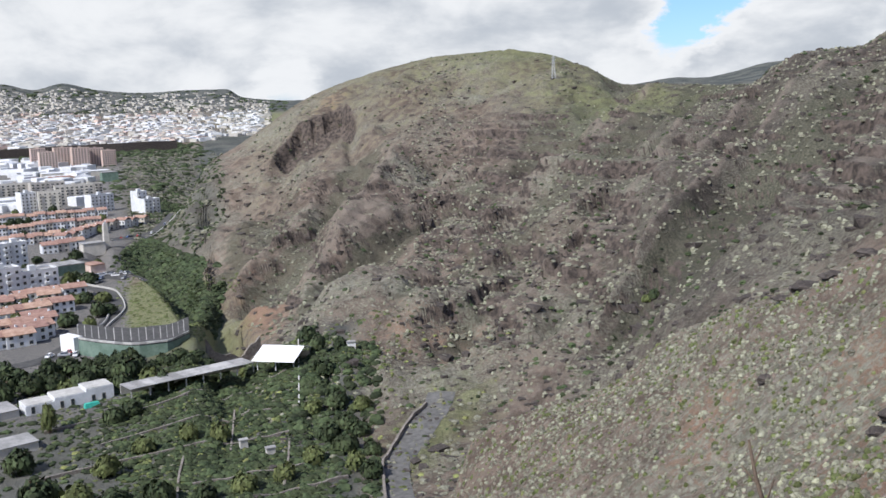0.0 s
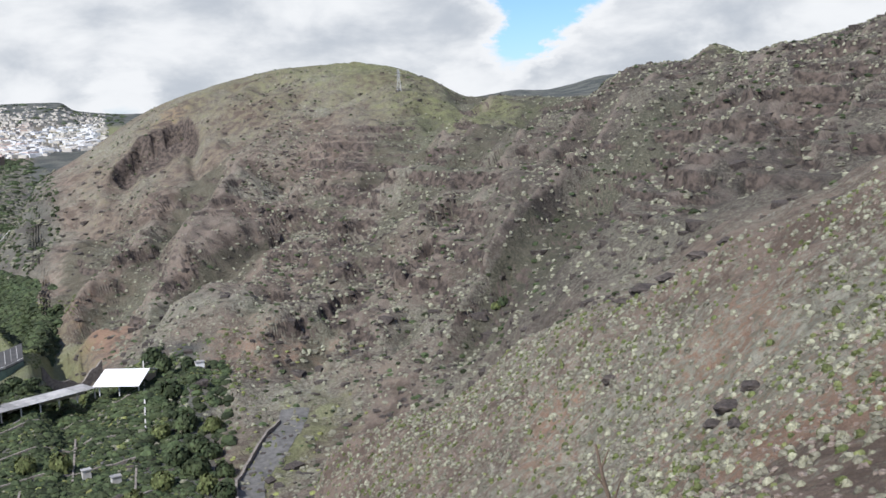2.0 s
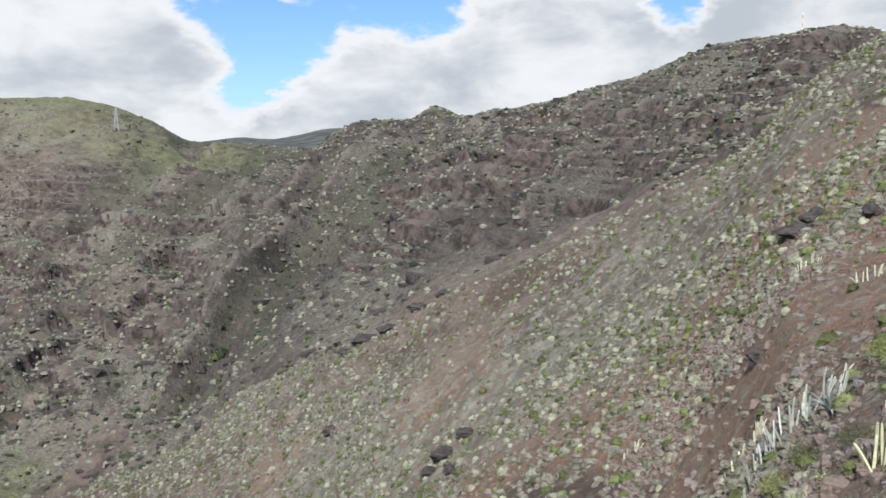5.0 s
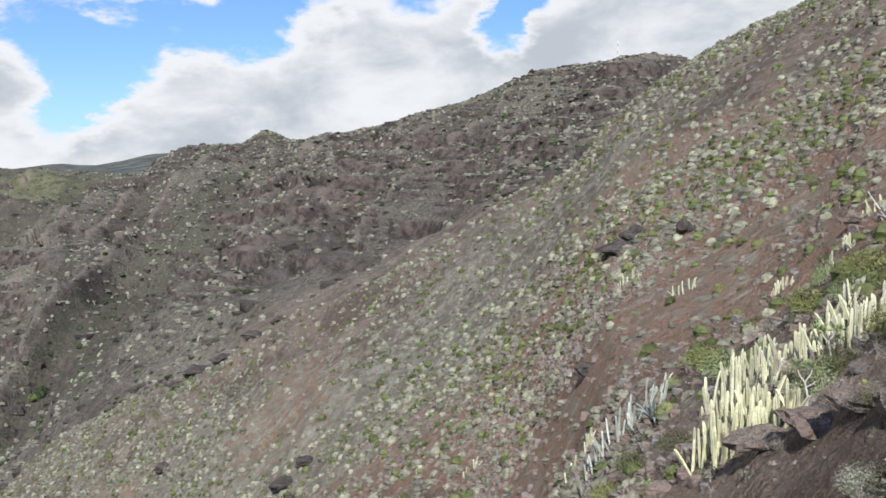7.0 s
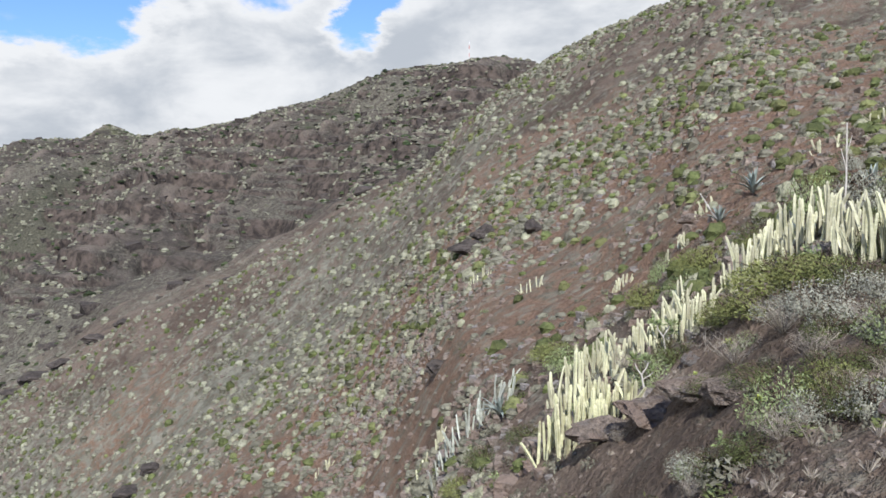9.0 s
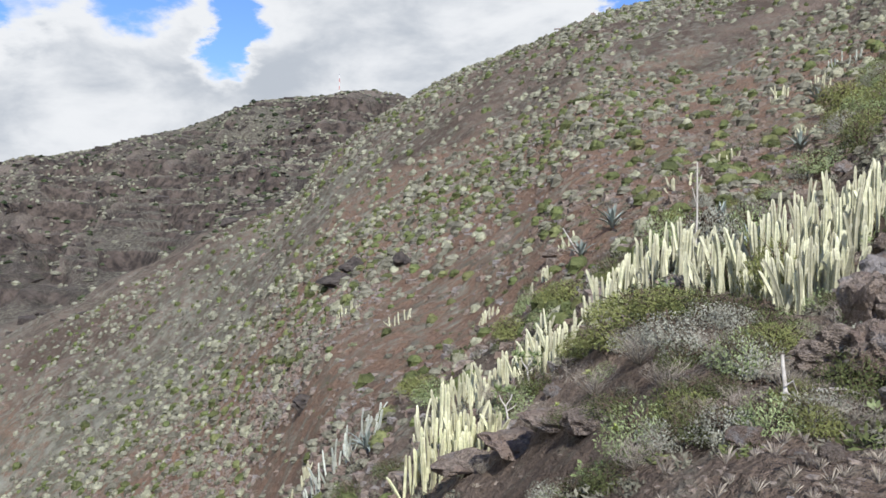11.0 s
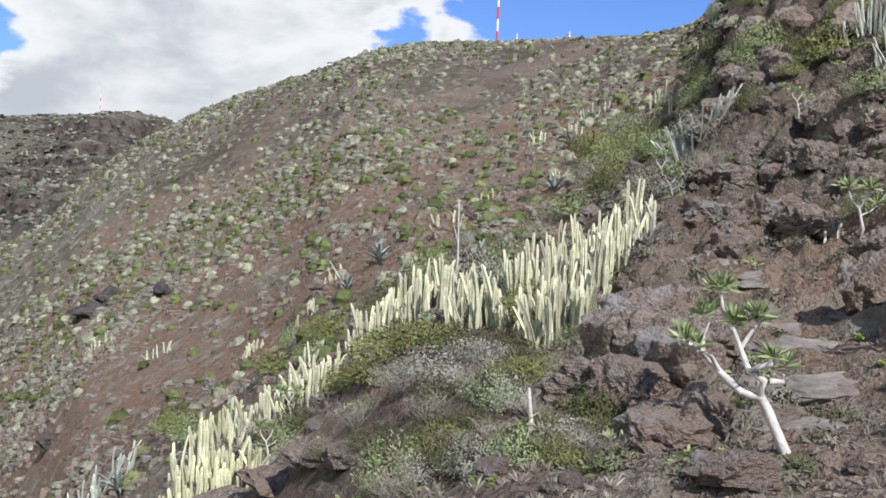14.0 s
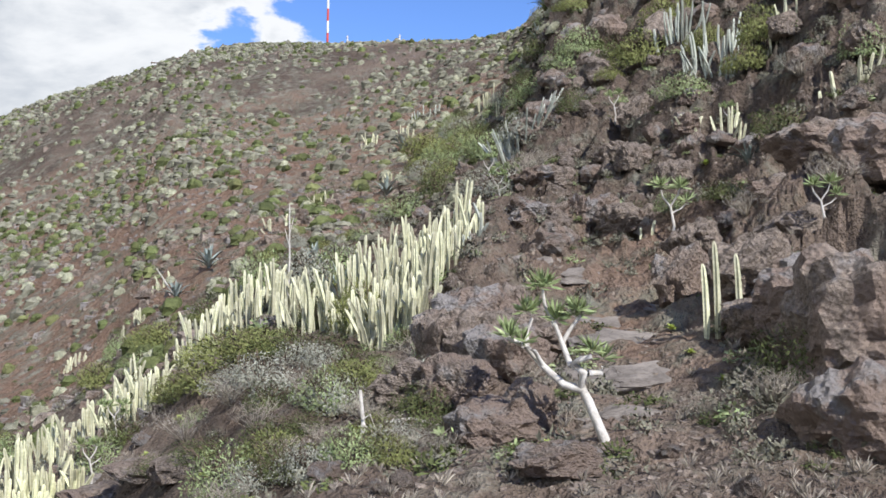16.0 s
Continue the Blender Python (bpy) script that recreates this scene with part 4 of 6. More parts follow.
for row in ((89.2, 14.4, 0.75, 0.6, 0.75, 20), (87.6, 14.8, 0.8, 0.6, 0.8, 50), (86.4, 15.2, 0.7, 0.6, 0.6, 10), (85.0, 15.4, 0.6, 0.5, 0.6, 80), (84.0, 15.8, 0.55, 0.5, 0.45, 30), (83.6, 16.8, 0.5, 0.45, 0.4, 60), (85.8, 17.2, 0.6, 0.5, 0.5, 0), (88.0, 16.6, 0.7, 0.5, 0.6, 45), (90.4, 15.6, 0.7, 0.6, 0.7, 15),
            (91.8, 16.2, 0.8, 0.6, 0.7, 75), (95.6, 15.2, 0.9, 0.7, 0.7, 40), (88.2, 19.2, 0.9, 0.7, 1.0, 20), (89.6, 22.2, 1.2, 0.9, 1.0, 60), (86.4, 24, 1.2, 0.9, 1.1, 10), (84.4, 26, 1.1, 0.9, 1.0, 35), (83.6, 30, 1.6, 1.2, 1.6, 80), (86.0, 29, 1.6, 1.2, 1.4, 5), (94.6, 22.0, 1.6, 1.0, 1.2, 30), (99.0, 20.0, 1.8, 1.2, 1.6, 55), (101.4, 17.4, 1.6, 1.2, 1.4, 15)):
    boulder(*row, label="reddish lava block on the rocky slope")
for row in ((86.5, 9.0, 1.2, 0.7, 0.14, 10), (88.4, 10.0, 1.3, 0.8, 0.16, -10), (86.8, 11.0, 1.4, 0.8, 0.18, 25), (89.6, 11.6, 1.1, 0.7, 0.16, 5), (85.2, 12.4, 1.3, 0.8, 0.2, 40), (88.0, 12.6, 1.2, 0.7, 0.18, 15), (90.2, 8.8, 1.1, 0.7, 0.14, 30), (88.9, 7.7, 0.7, 0.45, 0.2, 15), (84.0, 11.2, 1.0, 0.7, 0.25, 60), (82.2, 12.6, 0.9, 0.6, 0.4, 20),
            (83.8, 13.8, 0.9, 0.6, 0.3, 75), (80.6, 12.4, 0.9, 0.7, 0.5, 15)):
    boulder(*row, label="flat worn grey stone slab in the path", sink=0.8, pitch=0.24).data = SLABS[int(rng.integers(0, 4))]
for b, r in sow(70, 64, 102, 5.5, 34, lambda b, r: float(smooth_step(60, 84, b)) * (0.3 if 85 < b < 92 and r < 12 else 1), 1.3):
    w = rng.uniform(0.2, 0.5) * (0.7 + r / 30)
    boulder(b, r, w, w * rng.uniform(0.7, 1), w * rng.uniform(0.5, 0.9), rng.uniform(0, 360), label="small brown lava rock on the slope")
for b, r in sow(90, 81, 101.5, 12.5, 30, power=1.4):
    w = rng.uniform(0.3, 0.85) * (0.8 + r / 60)
    boulder(b, r, w, w * rng.uniform(0.7, 1), w * rng.uniform(0.55, 0.9), rng.uniform(0, 360), 0.25, label="tan broken lava block on the rocky slope")
for b, r in sow(90, 52, 84, 6, 20, power=1.2):
    w = rng.uniform(0.1, 0.38)
    boulder(b, r, w, w * rng.uniform(0.7, 1), w * rng.uniform(0.5, 0.9), rng.uniform(0, 360), 0.25, label="small brown lava rock on the slope")
# outcrops on the slope; beyond 30 m dark rock stands in for shaded mouths
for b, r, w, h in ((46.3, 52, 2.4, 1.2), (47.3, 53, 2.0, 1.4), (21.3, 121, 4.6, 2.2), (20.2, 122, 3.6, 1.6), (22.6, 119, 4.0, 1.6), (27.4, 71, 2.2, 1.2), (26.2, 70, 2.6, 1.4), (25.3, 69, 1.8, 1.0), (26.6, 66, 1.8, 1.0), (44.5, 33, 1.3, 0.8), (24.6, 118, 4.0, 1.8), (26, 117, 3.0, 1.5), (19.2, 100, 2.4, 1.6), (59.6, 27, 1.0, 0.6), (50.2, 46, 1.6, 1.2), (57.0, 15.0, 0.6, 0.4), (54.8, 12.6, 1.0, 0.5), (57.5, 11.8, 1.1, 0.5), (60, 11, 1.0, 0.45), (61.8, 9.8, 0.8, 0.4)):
    boulder(b, r, w, w * 0.8, h * 0.75, rng.uniform(0, 360), 0.36, "rock outcrop in the scrub slope, distant ones darkened as shade").data = (SHADE_ROCKS if r > 30 else SMALL_ROCKS)[int(rng.integers(0, 3))]

# loose stones and rubble close to the path
strewn("rubble", CHIP, planted(sow(9000, 46, 102, 5.2, 34, lambda b, r: 0.6 + 0.4 * float(smooth_step(60, 80, b)), 1.0), 0.012, 0.065, (0.6, 1.1), 0.3), STONE, "small loose lava stones and rubble", "stones")


SPRIG = [leafy(110, 0.075, 0.85, 2.0, 0.3, 0.7, seed=300 + i) for i in range(5)]
low_ground = lambda b, r: float(0.25 + 0.75 * (1 - blot(b, r, 89, 9, 7, 6)))
strewn("low_grey_scrub", SPRIG, planted(sow(1500, 40, 102, 6.5, 36, low_ground, 1.2), 0.08, 0.24, (0.8, 1.3)), GREY_LEAF, "small grey-green tufts between the stones", "bushes")
strewn("low_green_scrub", SPRIG, planted(sow(620, 40, 102, 6.5, 36, low_ground, 1.2), 0.08, 0.24, (0.5, 0.9)), GREEN_LEAF, "small dark green plants between the stones", "bushes")
strewn("low_lime_scrub", SPRIG, planted(sow(460, 40, 102, 6.5, 36, low_ground, 1.2), 0.08, 0.26, (0.5, 0.9)), TUFT_LEAF, "small fresh green plants between the stones", "bushes")
straw = []
for k in range(3):
    g = np.random.default_rng(200 + k)
    vs, fs = [], []
    for i in range(22):
        a, o, h = g.uniform(0, 6.28), g.uniform(0.2, 0.9), g.uniform(0.5, 1.1)
        c = np.array([math.cos(a), math.sin(a), 0])
        q = np.array([-math.sin(a), math.cos(a), 0]) * 0.018
        n = len(vs)
        vs += [c * 0.05 - q, c * 0.05 + q, c * o * 0.6 + (0, 0, h * 0.75) + q * 0.6, c * o + (0, 0, h)]
        fs.append((n, n + 1, n + 2, n + 3))
    straw.append((np.array(vs), np.array(fs)))
strewn("tufts_of_grass", straw, planted(sow(1900, 42, 102, 5.5, 30, low_ground, 1.1), 0.04, 0.11, (0.8, 1.3), 0.0), TWIG, "tufts of dry straw-coloured grass", "grass")


def bush_mesh(name, seed, n, leaf, material, long, up):
    v, f = leafy(n, leaf, 0.8, long, 0.35, up, seed)
    return mesh_of(name, v, f, material)


def twigs(seed, count, material, spread=1.0, thin=0.012):
    """Bare branching twigs that rise and spread from one root, 1 m across."""
    g = np.random.default_rng(seed)
    pieces = []
    for _ in range(count):
        a, out = g.uniform(0, 6.28), g.uniform(0.15, 0.6) * spread
        tip = Vector((math.cos(a) * out, math.sin(a) * out, g.uniform(0.35, 0.8)))
        midp = tip * 0.5 + Vector((g.normal() * 0.13, g.normal() * 0.13, 0.08))
        pieces.append(tube([(0, 0, 0), midp, tip], [thin, thin * 0.7, thin * 0.25], 3))
        for _ in range(3):
            s = midp.lerp(tip, g.uniform(0, 0.8))
            e = s + Vector((g.normal() * 0.12, g.normal() * 0.12, g.uniform(0.05, 0.2)))
            pieces.append(tube([s, (s + e) / 2 + Vector((0, 0, 0.02)), e], [thin * 0.5, thin * 0.4, thin * 0.15], 3))
    v, f = joined(pieces)
    return mesh_of("twigs", v, f, material)


WOOD = [twigs(i, 14, TRUNK, 1.0, 0.016) for i in range(2)]
DRY = [twigs(5 + i, 60, TWIG, 1.1, 0.006) for i in range(3)]
CROWNS = {
    "yellow": [bush_mesh("crown", 40 + i, 2850, 0.016, YELLOW_LEAF, 3.0, 0.8) for i in range(2)],
    "green": [bush_mesh("crown", 50 + i, 2250, 0.01564, GREEN_LEAF, 2.2, 0.5) for i in range(2)],
    "silver": [bush_mesh("crown", 60 + i, 2250, 0.01768, SILVER_LEAF, 1.8, 0.4) for i in range(2)],
    "lime": [bush_mesh("crown", 70 + i, 1950, 0.017, TUFT_LEAF, 2.6, 0.5) for i in range(2)],
}
WORDS = {"yellow": "bright yellow-green bush with fine leaves", "green": "dark green leafy bush among the rocks", "silver": "silvery grey-green low bush on dry soil", "lime": "fresh green shrub with narrow leaves"}


def bush(kind, bearing, distance, width, height):
    b = thing("bush", spot(bearing, distance, -0.03), rng.uniform(0, 6.28), 1.0, WORDS[kind], "bush", kind + " bushes")
    k = int(rng.integers(0, 2))
    put_part("crown", CROWNS[kind][k], b, Matrix.Translation((0, 0, height * 0.1)) @ Matrix.Diagonal((width / 2, width / 2, height, 1)))
    put_part("branch_frame", WOOD[k], b, Matrix.Diagonal((width * 0.8, width * 0.8, height * 1.1, 1)), "bare brown branches")
    return b


for row in (("yellow", 64.4, 13.0, 1.6, 0.6), ("yellow", 66.4, 12.4, 1.2, 0.5), ("yellow", 62.8, 12.8, 1.1, 0.42), ("yellow", 61.2, 13.6, 0.8, 0.36), ("green", 67.6, 12.0, 1.0, 0.45), ("yellow", 71.8, 13.2, 0.8, 1.0), ("silver", 69.0, 11.4, 0.9, 0.4), ("lime", 74.6, 11.6, 0.6, 0.35), ("silver", 65.4, 11.2, 1.1, 0.45), ("green", 60.0, 15.4, 1.0, 0.6), ("yellow", 57.0, 21.0, 1.2, 0.6), ("yellow", 51.5, 22.0, 1.3, 0.6), ("lime", 52.5, 19.5, 1.2, 0.6), ("yellow", 60.0, 20.0, 1.2, 0.7), ("lime", 57.6, 13.4, 0.9, 0.55), ("lime", 59.2, 19.0, 1.0, 0.5),
            ("green", 58.6, 13.6, 0.8, 0.5), ("silver", 66.2, 10.4, 0.9, 0.45), ("silver", 68.0, 9.8, 0.9, 0.5), ("green", 67.2, 9.4, 0.7, 0.4), ("green", 72.2, 10.4, 0.7, 0.4), ("lime", 73.8, 10.3, 0.5, 0.3), ("green", 70.4, 11.6, 0.9, 0.5), ("silver", 70.0, 10.9, 0.7, 0.4), ("yellow", 71.0, 14.0, 0.9, 0.8), ("green", 69.6, 13.9, 0.8, 0.8),
            ("lime", 66.0, 17.5, 1.0, 0.9), ("silver", 68.5, 17.0, 1.2, 0.9), ("lime", 70.8, 17.5, 1.2, 0.9), ("green", 63.0, 18.6, 1.0, 0.6), ("yellow", 75.6, 36, 2.2, 1.2), ("lime", 76.6, 32, 1.8, 0.9), ("yellow", 77.8, 30, 1.8, 1.0), ("lime", 78.6, 27, 1.6, 0.8), ("green", 79.4, 25, 1.4, 0.8), ("yellow", 76.8, 27, 1.5, 0.8),
            ("lime", 74.6, 25, 1.8, 0.8), ("silver", 79.0, 20, 1.2, 0.7), ("silver", 80.4, 17.6, 1.2, 0.6), ("green", 84.4, 20.2, 0.9, 0.7), ("green", 88.6, 15.0, 0.9, 0.5), ("yellow", 88.4, 21.8, 1.6, 1.0), ("yellow", 90.0, 22.6, 1.4, 1.0), ("green", 87.0, 22.6, 1.4, 0.9), ("lime", 84.6, 23.6, 1.4, 0.9), ("yellow", 92.2, 20.8, 1.0, 0.8),
            ("yellow", 95.2, 19.0, 1.1, 0.9), ("lime", 91.0, 18.4, 1.2, 0.6), ("green", 93.4, 13.4, 0.8, 0.4), ("silver", 93.0, 14.2, 0.9, 0.5), ("lime", 100.6, 15.4, 0.8, 0.7), ("yellow", 97.2, 20.4, 1.8, 1.0), ("green", 98.2, 8.0, 0.9, 0.55), ("green", 99.4, 8.6, 0.7, 0.5), ("green", 96.4, 14.2, 1.0, 0.5), ("lime", 90.4, 14.0, 0.6, 0.35),
            ("green", 82.4, 28, 1.4, 1.0), ("lime", 81.6, 26, 1.4, 0.8), ("green", 83.2, 33, 1.6, 1.0), ("green", 47.4, 18.0, 1.0, 0.4), ("yellow", 46.0, 17.6, 1.1, 0.35), ("green", 50.0, 16.2, 0.9, 0.4), ("green", 60.8, 10.4, 0.7, 0.25), ("green", 63.4, 9.4, 0.8, 0.3), ("lime", 62.6, 11.8, 0.5, 0.3)):
    bush(*row)
for b, r in sow(46, 75, 84, 20, 46, power=1.3):
    w = rng.uniform(0.8, 1.6)
    bush(str(rng.choice(["yellow", "lime", "lime", "green", "silver"])), b, r, w, w * rng.uniform(0.45, 0.7))
for b, r in sow(34, 84, 101, 16, 30, power=1.3):
    w = rng.uniform(0.6, 1.4)
    bush(str(rng.choice(["yellow", "lime", "green", "silver"])), b, r, w, w * rng.uniform(0.45, 0.7))
for b, r in sow(30, 54, 75, 15.5, 26, power=1.3):
    w = rng.uniform(0.4, 0.9)
    bush(str(rng.choice(["yellow", "lime", "green", "silver", "silver"])), b, r, w, w * rng.uniform(0.4, 0.65))
for b, r in sow(34, 52, 78, 7.0, 11.4, power=1.3):
    w = rng.uniform(0.35, 0.75)
    bush(str(rng.choice(["silver", "silver", "green", "lime", "yellow"])), b, r, w, w * rng.uniform(0.45, 0.7))
BANK = [(b, r, float(rng.uniform(0.35, 0.7))) for b, r in sow(14, 53, 79, 7.0, 13.0, power=1.3)]
for b, r, w in (*BANK, (64.6, 10.4, 0.9), (69.2, 9.0, 0.6), (62.0, 11.0, 0.9), (72.8, 8.6, 0.6), (74.4, 9.4, 0.7), (76.0, 10.4, 0.8), (81.8, 17.4, 1.2), (83.0, 18.6, 1.2), (86.8, 18.4, 1.2), (98.0, 10.2, 0.9), (94.8, 12.4, 0.8), (99.6, 11.2, 0.9), (96.8, 7.4, 0.7), (93.0, 7.6, 0.5), (82.6, 8.4, 0.6), (77.4, 7.2, 0.5),
                (58.6, 11.6, 0.9), (56.0, 15.4, 0.9), (97.6, 15.8, 1.1), (90.0, 19.0, 1.1), (85.2, 21.6, 1.2), (73.2, 16.0, 1.0), (78.0, 14.8, 0.7), (70.8, 7.4, 0.6), (68.0, 7.6, 0.5), (66.2, 8.8, 0.7)):
    dry = thing("dry_bush", spot(b, r, -0.02), rng.uniform(0, 6.28), 1.0, "dead grey bush of bare thin twigs", "bush", "dry bushes")
    put_part("twig_crown", DRY[int(rng.integers(0, 3))], dry, Matrix.Diagonal((w * 0.75, w * 0.75, w * 0.55, 1)))


def blade(length, width, droop, material, name="leaf", rows=5, thick=0.15):
    """A pointed fleshy leaf along +x that arches upwards, with a keel."""
    verts, faces = [], []
    for i in range(rows + 1):
        s = i / rows
        w = width * (0.55 + 1.5 * s - 2.05 * s * s) if s < 1 else 0.002
        z = length * (0.1 + 0.9 * s - droop * s * s)
        x = length * s * (0.35 + 0.65 * s * droop + 0.2)
        verts += [(x, -w / 2, z), (x + w * thick, 0, z - w * thick), (x, w / 2, z)]
    for i in range(rows):
        faces += [(3 * i, 3 * i + 1, 3 * i + 4, 3 * i + 3), (3 * i + 1, 3 * i + 2, 3 * i + 5, 3 * i + 4)]
    return mesh_of(name, verts, faces, material, True)


AGAVE_LEAF = [blade(1.0, 0.16, d, AGAVE) for d in (0.1, 0.35, 0.6)]
FLESHY_LEAF = [blade(0.5, 0.3, d, ROSETTE) for d in (0.3, 0.7)]


def rosette(name, bearing, distance, size, leaves, datas, label, category, group, lift=0.0):
    ob = thing(name, spot(bearing, distance, lift - 0.02), rng.uniform(0, 6.28), 1.0, label, category, group)
    for i in range(leaves):
        a = i * 2.39996
        s = size * (0.65 + 0.35 * i / leaves) * rng.uniform(0.85, 1.1)
        steep = radians(55 - 75 * i / leaves)
        put_part("leaf", datas[min(len(datas) - 1, int(len(datas) * i / leaves))], ob, Matrix.Rotation(a, 4, "Z") @ Matrix.Rotation(-steep * 0.5, 4, "Y") @ Matrix.Diagonal((s, s, s, 1)))
    return ob


for b, r, s in ((48.3, 19.4, 0.7), (70.9, 15.6, 0.8), (72.0, 16.4, 0.7), (62.8, 25.2, 0.9), (69.0, 19.0, 0.8), (83.0, 31.5, 1.0), (82.2, 33, 0.9), (94.8, 14.6, 0.5), (74.0, 42, 1.0), (73.2, 30, 0.9), (61.0, 24, 0.7)):
    rosette("agave", b, r, s, 20, AGAVE_LEAF, "blue-grey agave rosette with pointed leaves", "agave", "agaves")
for b, r, s in ((69.7, 7.4, 0.22), (68.6, 7.2, 0.16), (63.4, 8.8, 0.2), (70.2, 7.1, 0.14), (82.0, 10.6, 0.26), (82.6, 8.0, 0.2), (84.0, 7.2, 0.18), (57.4, 13.6, 0.24), (61.6, 12.4, 0.22), (90.4, 14.2, 0.3), (85.6, 15.9, 0.3), (88.0, 16.0, 0.34), (88.9, 17.2, 0.3), (92.4, 15.4, 0.3), (90.8, 10.2, 0.2), (92.0, 9.0, 0.16), (95.4, 9.6, 0.18), (72.0, 7.8, 0.15), (66.4, 8.6, 0.16), (94.0, 8.2, 0.2), (98.8, 7.4, 0.2), (78.4, 9.6, 0.16), (59.8, 12.2, 0.2), (97.6, 11.0, 0.2)):
    rosette("rosette_plant", b, r, s, 18, FLESHY_LEAF, "bright yellow-green fleshy rosette between the stones", "succulent", "rosette plants", s * 0.2)


def limb(name, pts, radii, parent, material, label=""):
    v, f = tube(pts, radii, 8)
    return put_part(name, mesh_of(name, v, f, material, True), parent, None, label)


def tuft_mesh(seed, n=30, long=0.16):
    g = np.random.default_rng(seed)
    verts, faces = [], []
    for i in range(n):
        a, e = g.uniform(0, 6.28), g.uniform(-0.2, 1.3)
        d = Vector((math.cos(a) * math.cos(e), math.sin(a) * math.cos(e), math.sin(e)))
        side = d.orthogonal().normalized()
        side.rotate(Matrix.Rotation(g.uniform(0, 3.1), 3, d))
        L = long * g.uniform(0.7, 1.1)
        k = len(verts)
        verts += [d * 0.01, d * L * 0.55 + side * 0.011, d * L, d * L * 0.55 - side * 0.011]
        faces.append((k, k + 1, k + 2, k + 3))
    return mesh_of("leaf_tuft", [tuple(v) for v in verts], faces, TUFT_LEAF)


TUFTS = [tuft_mesh(i) for i in range(3)]


def candle_shrub(bearing, distance, scale, limbs, label):
    """A succulent shrub: pale forked limbs, each ending in a tuft of narrow leaves. limbs: points in metres, x right, y beyond, z up."""
    ob = thing("succulent_shrub", spot(bearing, distance, -0.04), radians(-bearing), scale, label, "shrub", "succulent shrubs")
    for i, (pts, r0, r1, tufted) in enumerate(limbs):
        limb("trunk" if i == 0 else "branch", pts, list(np.linspace(r0, r1, len(pts))), ob, BARK)
        if tufted:
            for k in range(tufted):
                jitter = Vector((rng.normal() * 0.05 * (k > 0), rng.normal() * 0.05 * (k > 0), rng.uniform(0, 0.06)))
                put_part("leaf_tuft", TUFTS[k % 3], ob, Matrix.Translation(Vector(pts[-1]) + jitter) @ Matrix.Rotation(rng.uniform(0, 6), 4, "Z"), "tuft of narrow green leaves")
    return ob


candle_shrub(87.5, 7.15, 0.97, [
    ([(0, 0, 0), (-0.06, 0.02, 0.13), (-0.15, 0.03, 0.33), (-0.21, 0.03, 0.44)], 0.042, 0.034, 0),
    ([(-0.19, 0.03, 0.41), (-0.34, 0.0, 0.45), (-0.5, 0.05, 0.58), (-0.63, 0.06, 0.72), (-0.78, 0.0, 0.8)], 0.036, 0.018, 2),
    ([(-0.21, 0.03, 0.43), (-0.18, -0.05, 0.55), (-0.28, -0.06, 0.62), (-0.2, -0.1, 0.66), (-0.12, -0.1, 0.68)], 0.034, 0.02, 1),
    ([(-0.28, -0.06, 0.6), (-0.36, 0.02, 0.78), (-0.42, 0.08, 0.92)], 0.024, 0.014, 2),
    ([(-0.36, 0.02, 0.76), (-0.28, 0.05, 0.9), (-0.22, 0.08, 0.98)], 0.02, 0.012, 3),
    ([(-0.42, 0.08, 0.9), (-0.5, 0.1, 1.05), (-0.52, 0.1, 1.18)], 0.018, 0.01, 3),
    ([(-0.63, 0.06, 0.72), (-0.64, 0.1, 0.84), (-0.6, 0.12, 0.95)], 0.02, 0.012, 2),
    ([(-0.15, -0.06, 0.55), (-0.05, 0.02, 0.55), (-0.04, 0.03, 0.6)], 0.024, 0.018, 1),
    ([(-0.5, 0.05, 0.58), (-0.56, -0.03, 0.7), (-0.66, -0.05, 0.74)], 0.02, 0.014, 1),
], "pale-barked succulent shrub with green leaf tufts")
SMALL_SHRUB = [([(0, 0, 0), (0.02, 0, 0.25), (-0.03, 0, 0.5)], 0.022, 0.014, 0), ([(-0.03, 0, 0.48), (-0.12, 0.03, 0.6), (-0.14, 0.03, 0.68)], 0.013, 0.009, 2), ([(-0.03, 0, 0.48), (0.06, 0, 0.62), (0.08, 0, 0.7)], 0.013, 0.009, 2), ([(-0.01, 0, 0.4), (0.1, 0.05, 0.46), (0.16, 0.05, 0.52)], 0.011, 0.008, 1)]
for b, r, s in ((90.6, 13.6, 1.15), (99.0, 10.7, 0.8), (83.6, 15.2, 0.5), (80.2, 17.2, 0.9), (79.6, 18, 0.9), (81.0, 18.2, 0.8), (88.8, 22, 1.0), (56.8, 13.0, 0.8), (87.0, 19.6, 0.9), (93.6, 17, 0.7), (58.0, 14.4, 0.8)):
    candle_shrub(b, r, s, SMALL_SHRUB, "small pale-stemmed succulent shrub on the rocks")


def driftwood(bearing, distance, limbs, label="bleached dead branch lying on the rocks", wood=BARK):
    ob = thing("dead_branch", spot(bearing, distance), radians(-bearing), 1.0, label, "branch", "dead branches")
    for pts, r0, r1 in limbs:
        limb("limb", pts, list(np.linspace(r0, r1, len(pts))), ob, wood)
    return ob


